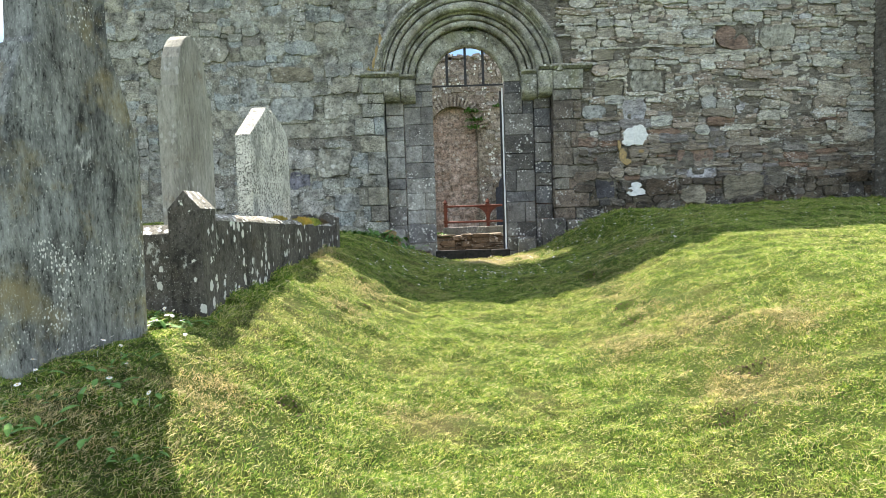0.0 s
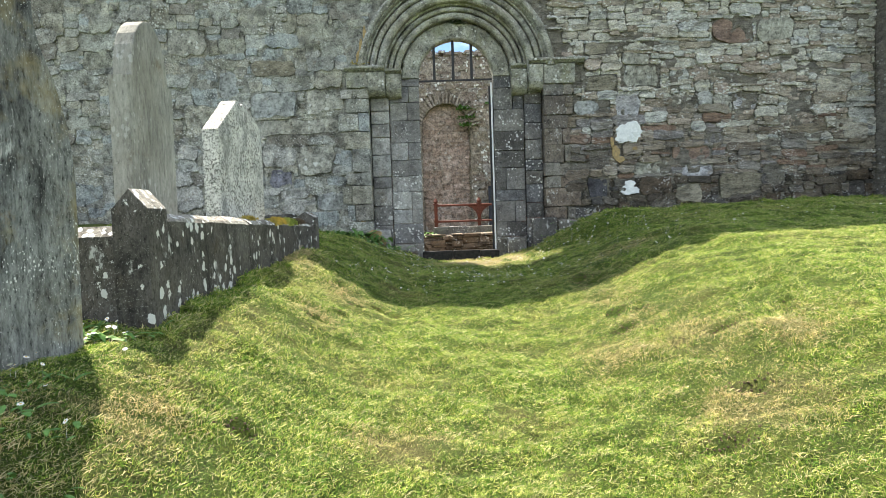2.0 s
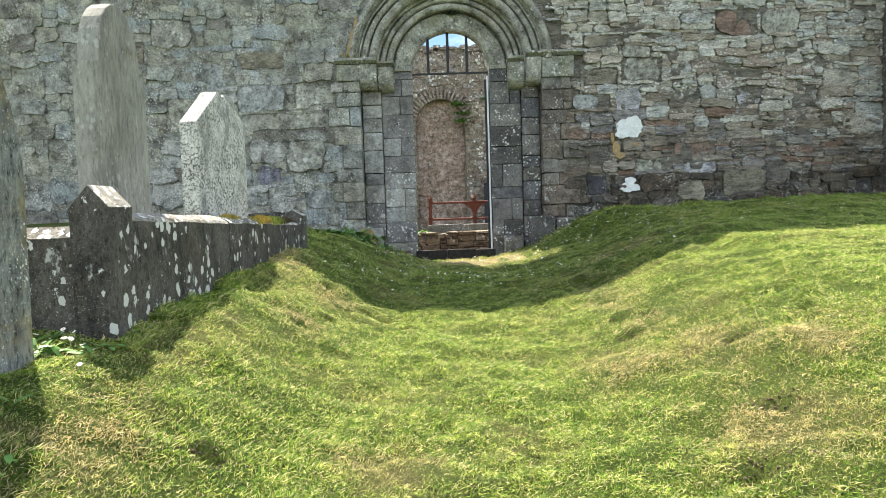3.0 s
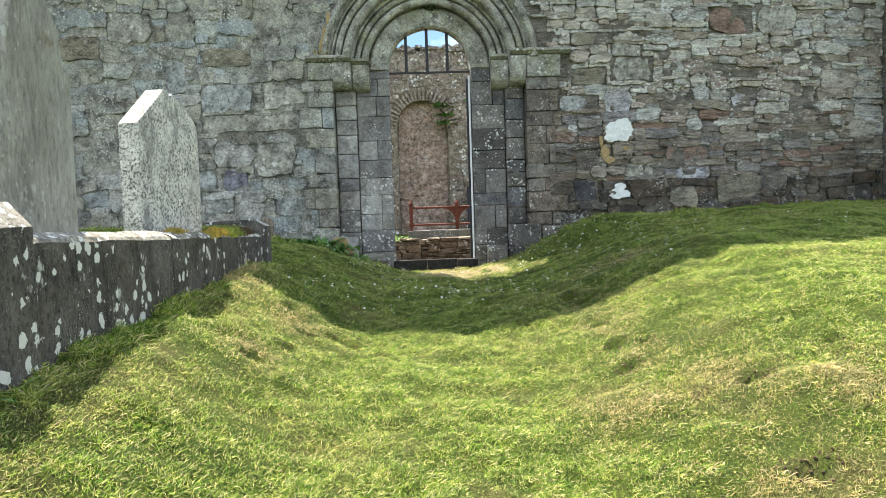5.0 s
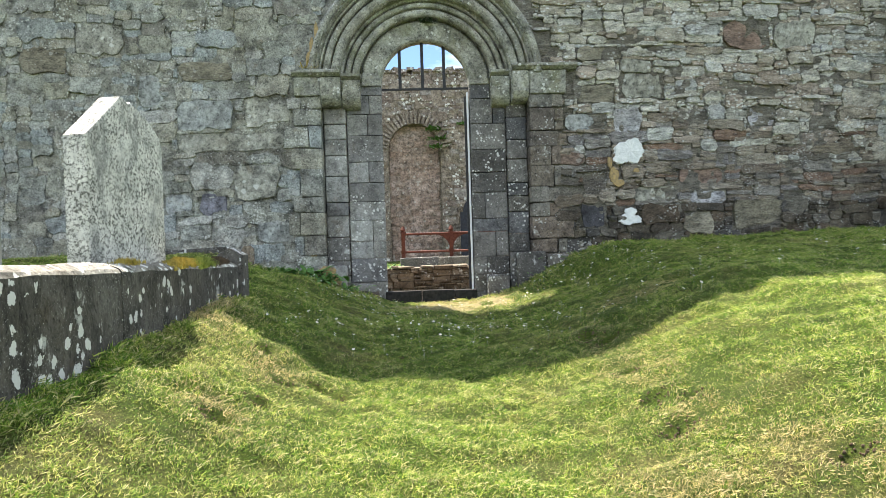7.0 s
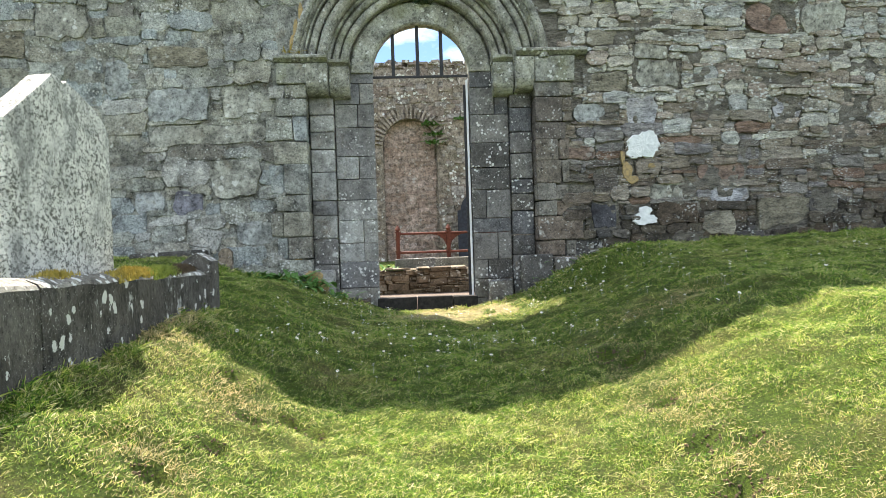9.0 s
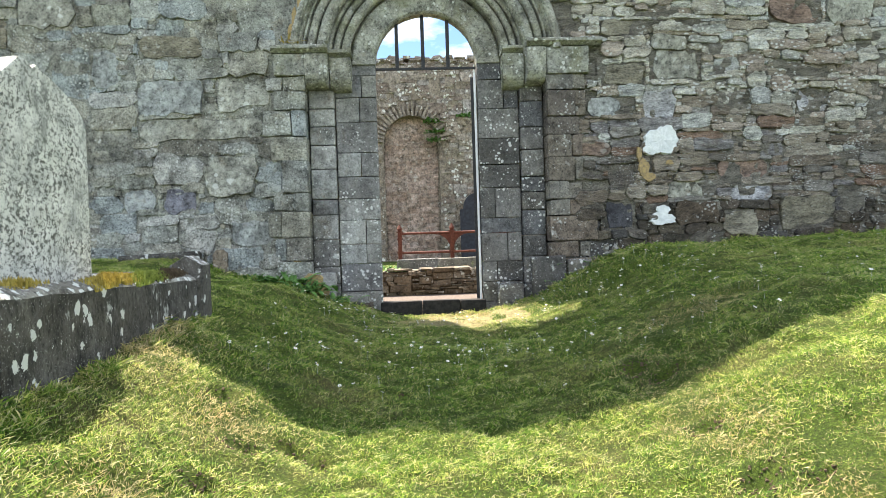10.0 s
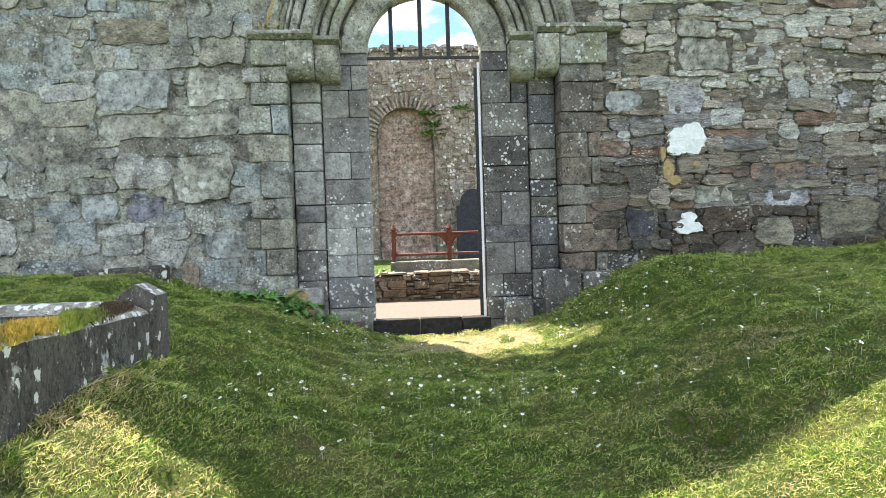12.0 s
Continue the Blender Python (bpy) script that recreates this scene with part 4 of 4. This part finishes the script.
def kerb():
    """Grave kerb: corner posts with gabled caps and sloping-topped side panels."""
    rng = random.Random(2)
    k = thing("grave_kerb", (0, 0, 0), "dark lichen-spotted stone grave kerb with gabled corner posts", "grave kerb")

    def gabled_post(x, y, z0, zs, zt, w, d, turn):
        bm = bmesh.new()
        add_prism(bm, [(-w / 2, z0), (w / 2, z0), (w / 2, zs), (0.0, zt), (-w / 2, zs)], d, lambda u, v, t: (u, t, v))
        bmesh.ops.bevel(bm, geom=list(bm.edges), offset=0.007, segments=2, profile=0.6, affect="EDGES")
        bmesh.ops.transform(bm, matrix=pose(x, y, 0, 0, 0, turn), verts=bm.verts)
        lit_crust(part("corner_post", bm, M_KERB, k))

    def lit_crust(ob):
        """Rain-shedding faces: pale lichen crust, with sunlit brightness put into its tint."""
        ob.data.materials.append(M_LIT_CRUST)
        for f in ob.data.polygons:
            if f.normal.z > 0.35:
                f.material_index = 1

    gabled_post(-1.612, 4.195, 0.6, 1.615, 1.732, 0.212, 0.25, -2)
    gabled_post(-1.41, 8.19, 0.9, 1.555, 1.625, 0.24, 0.17, -3)
    gabled_post(-3.3, 4.30, 0.6, 1.56, 1.65, 0.26, 0.24, 0)
    run = [(-1.535, 4.42), (-1.445, 6.0), (-1.375, 7.55), (-1.33, 8.17)]
    for (xa, ya), (xb, yb) in zip(run, run[1:]):
        bm = bmesh.new()
        t = 0.17
        prof = [(0.0, 0.55), (0.0, 1.545), (-0.015, 1.565), (-0.085, 1.60), (-0.15, 1.565), (-t, 1.545), (-t, 0.55)]
        n = 8
        rows = []
        for i in range(n + 1):
            f = i / n
            x, y = xa + (xb - xa) * f, ya + 0.005 + (yb - ya - 0.01) * f
            rows.append([bm.verts.new((x + u + rng.uniform(-0.0012, 0.0012), y, v - (0.024 * (y - 4.3) if v > 1 else 0) + rng.uniform(-0.006, 0.006))) for u, v in prof])
        for r0, r1 in zip(rows, rows[1:]):
            for i in range(len(prof)):
                j = (i + 1) % len(prof)
                bm.faces.new((r0[i], r0[j], r1[j], r1[i]))
        bm.faces.new(rows[0])
        bm.faces.new(rows[-1][::-1])
        bmesh.ops.recalc_face_normals(bm, faces=bm.faces)
        lit_crust(part("side_panel", bm, M_KERB, k))
    bm = bmesh.new()
    add_prism(bm, [(4.28, 0.6), (4.28, 1.46), (4.34, 1.52), (4.42, 1.52), (4.46, 1.47), (4.46, 0.6)], 1.43, lambda u, v, w: (-3.18 + w, u, v))
    lit_crust(part("end_panel", bm, M_KERB, k))
    bm = bmesh.new()
    add_prism(bm, [(8.20, 0.9), (8.20, 1.46), (8.28, 1.52), (8.34, 1.52), (8.38, 1.47), (8.38, 0.9)], 1.6, lambda u, v, w: (-3.15 + w, u, v))
    lit_crust(part("end_panel", bm, M_KERB, k))
    bm = bmesh.new()
    add_prism(bm, [(-3.38, 0.6), (-3.22, 0.6), (-3.22, 1.47), (-3.30, 1.52), (-3.38, 1.47)], 3.75, lambda u, v, w: (u, 4.5 + w, v))
    lit_crust(part("side_panel", bm, M_KERB, k))


kerb()

# ---- turf and plants ----
def blade_mesh(name, co, material, label):
    n = len(co)
    me = bpy.data.meshes.new(name)
    me.vertices.add(n * 4)
    me.vertices.foreach_set("co", co.ravel())
    loops = (np.arange(n)[:, None] * 4 + np.array([[0, 1, 2, 0, 2, 3]])).ravel()
    me.loops.add(n * 6)
    me.loops.foreach_set("vertex_index", loops)
    me.polygons.add(n * 2)
    me.polygons.foreach_set("loop_start", np.arange(n * 2) * 3)
    me.update(calc_edges=True)
    me.validate()
    me.materials.append(material)
    tagged(new(name, me), label, "grass", kind="stuff")


def blades(name, regions, seed, label):
    """Short mown grass: tapered, bent blades set on the turf."""
    rs = np.random.RandomState(seed)
    xs, ys = [], []
    for x0, x1, y0, y1, density in regions:
        n = int((x1 - x0) * (y1 - y0) * density)
        xs.append(rs.uniform(x0, x1, n))
        ys.append(rs.uniform(y0, y1, n))
    x, y = np.concatenate(xs), np.concatenate(ys)
    keep = (x > -0.62 * y - 1.4) & (x < 0.70 * y + 1.0)
    clump = 0.55 * vnoise(x, y, 0.09, 3) + 0.45 * vnoise(x, y, 0.28, 4)
    keep &= rs.uniform(0, 1, len(x)) < 0.40 + 1.20 * clump
    worn = np.exp(-((x - 1.55 - 0.05 * y) / 0.28) ** 2) * (0.5 + 0.5 * np.sin(4.1 * y + 3 * np.sin(5 * x))) * (y < 8.4)
    keep &= rs.uniform(0, 1, len(x)) > 0.2 * worn
    for k, (wx, wy, rx, ry) in enumerate(WORN):
        d2 = ((x - wx) / rx) ** 2 + ((y - wy) / ry) ** 2
        keep &= rs.uniform(0, 1, len(x)) > (0.6 if k == 0 else 0.2) * np.exp(-0.9 * d2)
    for bx, by, br in BARE:
        d = np.hypot(x - bx, (y - by) * 1.1) / (1.15 * br * (0.6 + 0.8 * vnoise(x, y, 0.07, 5)))
        keep &= rs.uniform(0.5, 1.25, len(x)) < d
    keep &= ~((x > -0.13) & (x < 1.12) & (y > 10.9) & (y < 16.8))
    x, y = x[keep], y[keep]
    n = len(x)
    z = ground_z(x, y) - 0.006
    tuft = 0.6 * vnoise(x, y, 0.09, 3) + 0.4 * vnoise(x, y, 0.28, 4)
    length = rs.uniform(0.011, 0.031, n) * (0.40 + 1.35 * tuft)
    edge = (np.abs(x + 1.47 - 0.042 * (y - 4.5)) < 0.10) & (y > 4.1) & (y < 8.3) | (y > 10.55) & (y < 10.8)
    length *= np.where(edge, rs.uniform(1.2, 2.4, n), 1.0)
    width = rs.uniform(0.0017, 0.0038, n)
    lay = rs.uniform(0, 1, n) < 0.42
    lean = np.where(lay, rs.uniform(1.15, 1.5, n), rs.uniform(0.2, 1.1, n))
    length = np.where(lay, length * 1.3, length)
    a = rs.uniform(0, math.tau, n)
    dx, dy = np.cos(a), np.sin(a)
    sx, sy = -dy * width / 2, dx * width / 2
    out2, up2 = np.sin(lean) * length, np.cos(lean) * length
    z = z + np.where(lay, 0.004 + 0.020 * tuft, 0)
    co = np.empty((n, 4, 3))
    co[:, 0] = np.stack([x - sx, y - sy, z], -1)
    co[:, 1] = np.stack([x + sx, y + sy, z], -1)
    co[:, 2] = np.stack([x + dx * out2 * 0.55 + sx, y + dy * out2 * 0.55 + sy, z + up2 * 0.75], -1)
    co[:, 3] = np.stack([x + dx * out2, y + dy * out2, z + up2], -1)
    straw = np.zeros(n)
    for wx, wy, rx, ry in WORN:
        straw = np.maximum(straw, 1.15 * np.exp(-0.9 * (((x - wx) / rx) ** 2 + ((y - wy) / ry) ** 2)))
    straw *= 0.35 + 1.1 * vnoise(x, y, 0.13, 6)
    dry = rs.uniform(0, 1, n) < straw
    blade_mesh(name, co[~dry], M_GRASS, label)
    if dry.any():
        blade_mesh("dry_" + name, co[dry], M_STRAW, "straw-coloured worn patches of mown grass")


blades("grass", [(-3.4, 3.6, 2.1, 4.5, 21000), (-4.2, 5.0, 4.5, 7.2, 15500), (-4.5, 7.0, 7.2, 10.85, 11500)], 1, "short mown churchyard grass, green with straw-coloured clippings")
blades("nave_grass", [(-1.5, 3.6, 16.85, 21.5, 800)], 2, "rough grass inside the roofless nave")


def worn_patches():
    rng = random.Random(91)
    for wx, wy, rx, ry in WORN[:1]:
        bm = bmesh.new()
        n, rows = 30, []
        wob = [rng.uniform(0.75, 1.1) for _ in range(n)]
        for f in (0.0, 0.3, 0.6, 0.85, 1.0):
            row = []
            for k in range(n):
                a = math.tau * k / n
                px, py = wx + f * wob[k] * rx * math.cos(a), wy + f * wob[k] * ry * math.sin(a)
                row.append(bm.verts.new((px, py, float(ground_z(px, py)) + (0.006 if f < 1 else -0.015))))
            rows.append(row)
        for u, v in zip(rows, rows[1:]):
            for k in range(n):
                bm.faces.new((u[k], v[k], v[(k + 1) % n], u[(k + 1) % n]))
        bmesh.ops.remove_doubles(bm, verts=bm.verts, dist=0.0005)
        setting("worn_turf", bm, M_SAND, "sandy patch of worn dry turf", "bare ground", True)


worn_patches()


def clods():
    rng = random.Random(61)
    bm = bmesh.new()
    for bx, by, br in BARE:
        for _ in range(int(800 * br)):
            px, py = bx + rng.gauss(0, br * 0.55), by + rng.gauss(0, br * 0.45)
            s = rng.uniform(0.003, 0.010)
            got = bmesh.ops.create_icosphere(bm, subdivisions=1, radius=s)
            c = Vector((px, py, float(ground_z(px, py)) + s * 0.3))
            for v in got["verts"]:
                v.co = c + v.co * rng.uniform(0.6, 1.2)
    tagged(new("earth_clods", mesh_of(bm, "earth_clods", M_EARTH)), "crumbs of dark bare earth in scuffed turf", "earth", kind="stuff")


clods()


def daisies():
    rng = random.Random(33)
    petals, eyes = bmesh.new(), bmesh.new()
    spots = []
    for _ in range(240):
        spots.append((rng.uniform(-1.0, 3.2), rng.uniform(7.6, 10.6)))
    for _ in range(45):
        spots.append((rng.gauss(0.7, 0.5), rng.gauss(8.8, 0.35)))
    for _ in range(45):
        spots.append((rng.gauss(2.1, 0.35), rng.gauss(10.2, 0.3)))
    for _ in range(30):
        spots.append((rng.gauss(-0.55, 0.25), rng.gauss(10.35, 0.25)))
    for _ in range(60):
        spots.append((rng.uniform(2.5, 6.5), rng.uniform(7.5, 10.6)))
    for _ in range(40):
        spots.append((rng.gauss(-1.85, 0.2), rng.gauss(3.2, 0.35)))
    for _ in range(25):
        spots.append((rng.gauss(-1.7, 0.1), rng.uniform(3.75, 4.15)))
    for x, y in spots:
        if y > 10.7:
            continue
        z = float(ground_z(x, y)) + rng.uniform(0.03, 0.07)
        r = rng.uniform(0.009, 0.017)
        tilt = Euler((rng.uniform(-0.7, 0.5), rng.uniform(-0.5, 0.5), rng.uniform(0, 6))).to_matrix()
        c = petals.verts.new((x, y, z))
        rim = []
        for k in range(16):
            s = r if k % 2 else r * 0.72
            rim.append(petals.verts.new(Vector((x, y, z)) + tilt @ Vector((s * math.cos(k * math.tau / 16), s * math.sin(k * math.tau / 16), 0.002))))
        for k in range(16):
            petals.faces.new((c, rim[k], rim[(k + 1) % 16]))
        foot = [petals.verts.new((x + dx, y, z - 0.08)) for dx in (-0.001, 0.001)]
        petals.faces.new((foot[0], foot[1], c))
        top = eyes.verts.new(Vector((x, y, z)) + tilt @ Vector((0, 0, 0.005)))
        ringv = [eyes.verts.new(Vector((x, y, z)) + tilt @ Vector((0.32 * r * math.cos(k * math.tau / 6), 0.32 * r * math.sin(k * math.tau / 6), 0.003))) for k in range(6)]
        for k in range(6):
            eyes.faces.new((top, ringv[k], ringv[(k + 1) % 6]))
    root = tagged(new("daisies"), "small white daisies scattered through the grass", "flowers", kind="stuff")
    part("petals", petals, M_PETAL, root)
    part("eyes", eyes, M_EYE, root)


daisies()


def leaf_clump(name, at, count, size, rng, label, material=M_LEAF, spread=0.12, narrow=0.3):
    """A low plant: many bent leaves fanning from one root."""
    root = thing(name, at, label, "plant")
    bm = bmesh.new()
    for _ in range(count):
        a, up = rng.uniform(0, math.tau), rng.uniform(0.25, 1.2)
        l = size * rng.uniform(0.5, 1.1)
        w = l * narrow * rng.uniform(0.7, 1.2)
        bx, by = rng.gauss(0, spread), rng.gauss(0, spread * 0.4)
        d = Vector((math.cos(a) * math.cos(up), math.sin(a) * math.cos(up), math.sin(up)))
        s = Vector((-math.sin(a), math.cos(a), 0))
        rows = []
        for t, k in ((0.0, 0.15), (0.35, 0.9), (0.7, 0.8), (1.0, 0.05)):
            p = Vector((bx, by, 0)) + d * l * t - Vector((0, 0, 0.45 * l * t * t))
            rows.append((bm.verts.new(p - s * w * k / 2), bm.verts.new(p + Vector((0, 0, 0.1 * w)) ), bm.verts.new(p + s * w * k / 2)))
        for u, v in zip(rows, rows[1:]):
            bm.faces.new((u[0], u[1], v[1], v[0]))
            bm.faces.new((u[1], u[2], v[2], v[1]))
    part("leaves", bm, material, root)
    return root


def plants():
    rng = random.Random(14)
    for x, y, size, c in ((-1.12, 10.56, 0.27, 50), (-0.88, 10.52, 0.28, 50), (-0.62, 10.58, 0.20, 34), (-1.42, 10.62, 0.2, 26)):
        leaf_clump("dock_weed", (x, y, float(ground_z(x, y)) - 0.01), c, size, rng, "dark green broad-leaved weeds at the foot of the jamb")
    for x, y, size, c in ((-1.72, 4.0, 0.13, 22), (-1.78, 3.95, 0.16, 16), (-1.9, 4.15, 0.15, 16), (-1.72, 3.05, 0.10, 20), (-1.60, 3.35, 0.09, 18), (-1.66, 2.75, 0.10, 20), (-1.5, 2.5, 0.09, 24), (-1.75, 2.45, 0.10, 24), (-1.42, 2.85, 0.08, 20), (-1.58, 2.95, 0.09, 22), (-1.3, 2.55, 0.08, 20)):
        leaf_clump("weed", (x, y, float(ground_z(x, y)) - 0.01), c, size, rng, "low green weeds between headstone and kerb", narrow=0.35)
    leaf_clump("weed", (-0.06, 16.95, 1.03), 26, 0.34, rng, "light green weeds against the low wall")
    for x in (-0.75, -0.2, 0.3, 0.95, 1.4):
        leaf_clump("wall_plant", (x, 23.7, 7.08 + rng.uniform(-0.05, 0.03)), 22, 0.22, rng, "dark green tuft growing on the ruined wall top", M_DARKLEAF, 0.12, 0.2)
    for x, z in ((1.15, 5.15), (1.3, 4.85), (2.2, 5.3), (1.2, 4.6)):
        leaf_clump("wall_fern", (x, 23.42, z), 40, 0.32, rng, "dark green ferns rooted in the ruined wall", spread=0.15)
    leaf_clump("wall_fern", (CX + 0.06, 10.93, SPRING + 0.80), 34, 0.13, rng, "small dark fern hanging from the arch's crown", M_DARKLEAF, 0.05)
    leaf_clump("wall_fern", (-1.02, 10.66, 3.86), 20, 0.16, rng, "dry brown tuft rooted on the impost", M_YELLOW, 0.08, 0.12)
    for x, y in ((2.3, 10.62), (2.6, 10.64), (3.1, 10.66), (1.95, 10.6)):
        leaf_clump("weed", (x, y, float(ground_z(x, y)) - 0.01), 12, 0.12, rng, "small green weeds along the wall foot")


plants()


def crust(name, cx, cz, w, h, material, label, rng, parent, y=WALL_Y - 0.062, n=34):
    """An irregular, lobed patch of crust on the wall's face."""
    bm = bmesh.new()
    ph = [rng.uniform(0, 6) for _ in range(4)]
    mid = bm.verts.new((cx, y - 0.003, cz))
    rows = []
    for f, d in ((0.55, 0.002), (0.92, 0.001), (1.0, -0.03)):
        row = []
        for k in range(n):
            a = math.tau * k / n
            r = f * (1 + 0.10 * math.sin(3 * a + ph[0]) + 0.07 * math.sin(5 * a + ph[1]) + 0.05 * math.sin(11 * a + ph[2]) + rng.uniform(-0.06, 0.06))
            row.append(bm.verts.new((cx + r * w / 2 * math.cos(a), y - d + rng.uniform(-0.002, 0.002), cz + r * h / 2 * math.sin(a))))
        rows.append(row)
    for k in range(n):
        j = (k + 1) % n
        bm.faces.new((mid, rows[0][k], rows[0][j]))
        for u, v in zip(rows, rows[1:]):
            bm.faces.new((u[k], v[k], v[j], u[j]))
    bmesh.ops.recalc_face_normals(bm, faces=bm.faces)
    return part(name, bm, material, parent, label)


def crusts():
    rng = random.Random(77)
    crust("limewash_patch", 3.14, 2.73, 0.40, 0.32, M_WHITE, "flaking white limewash patch", rng, wall_front)
    crust("limewash_patch", 3.02, 2.64, 0.22, 0.18, M_WHITE, "flaking white limewash patch", rng, wall_front)
    crust("limewash_patch", 3.12, 1.83, 0.31, 0.15, M_WHITE, "flaking white limewash patch", rng, wall_front)
    crust("limewash_patch", 3.13, 1.92, 0.16, 0.14, M_WHITE, "flaking white limewash patch", rng, wall_front)
    for x, z, w, h in ((2.92, 2.42, 0.13, 0.20), (2.98, 2.31, 0.16, 0.10), (2.87, 2.58, 0.06, 0.16), (3.22, 2.47, 0.10, 0.06)):
        crust("yellow_lichen", x, z, w, h, M_ORANGE, "ochre lichen crust", rng, wall_front, n=22)


crusts()


def moss_tuft(x, y, z, w, l, count, material, label, rng):
    """A mat of short upright shoots on top of a stone."""
    root = thing("moss", (x, y, z), label, "moss")
    bm = bmesh.new()
    for _ in range(count):
        u, v = rng.uniform(-w / 2, w / 2), max(-l, min(l, rng.gauss(0, l / 2.2)))
        lump = 0.035 * float(vnoise(u, v, 0.06, 9)) * max(0.0, 1 - abs(v) / l)
        base = -0.9 * max(0.0, abs(u) - 0.03) + lump
        a, up, s = rng.uniform(0, math.tau), rng.uniform(0.006, 0.026), rng.uniform(0.003, 0.007)
        c, d = math.cos(a) * s, math.sin(a) * s
        p0 = Vector((u, v, base - 0.012))
        bm.faces.new((bm.verts.new(p0 + Vector((-d, c, 0))), bm.verts.new(p0 + Vector((d, -c, 0))), bm.verts.new(p0 + Vector((c * 2.5, d * 2.5, up + 0.012)))))
    part("moss_mat", bm, material, root)["kind"] = "stuff"


def mosses():
    rng = random.Random(44)
    moss_tuft(-1.478, 7.06, 1.530, 0.155, 0.30, 3200, M_YELLOW, "ochre-yellow moss cushion on the weathered kerb top", rng)
    moss_tuft(-1.462, 7.52, 1.522, 0.165, 0.28, 3200, M_MOSS, "yellow-green moss cushion on the kerb top", rng)
    moss_tuft(-1.452, 7.92, 1.514, 0.16, 0.28, 2600, M_EARTH, "dead brown moss on the kerb top", rng)
    moss_tuft(-1.54, 6.30, 1.55, 0.12, 0.20, 500, M_YELLOW, "small yellow moss patch on the kerb top", rng)
    for x, z, w, h in ((-0.84, 1.27, 0.22, 0.16), (-0.74, 1.16, 0.16, 0.14)):
        crust("yellow_lichen", x, z, w, h, M_ORANGE, "ochre lichen crust", rng, doorway, 10.672, 22)
    for x, z, w, h in ((-0.94, 4.10, 0.07, 0.30), (-0.98, 3.98, 0.09, 0.18), (-0.88, 4.34, 0.06, 0.20)):
        crust("yellow_lichen", x, z, w, h, M_ORANGE, "ochre lichen crust", rng, doorway, 10.672, 22)
    crust("yellow_lichen", -1.02, 1.50, 0.08, 0.15, M_ORANGE, "ochre lichen crust", rng, doorway, 10.747, 18)


mosses()

# ---- masonry of the front wall ----
pointing("pointing", -6.75, CX, 0.6, 6.2, 0.028, -0.028, 0.020, M_MORTAR, 3)
pointing("pointing", CX, 6.96, 0.6, 6.2, 0.028, -0.028, 0.030, M_MORTAR_R, 8)
lay_wall()
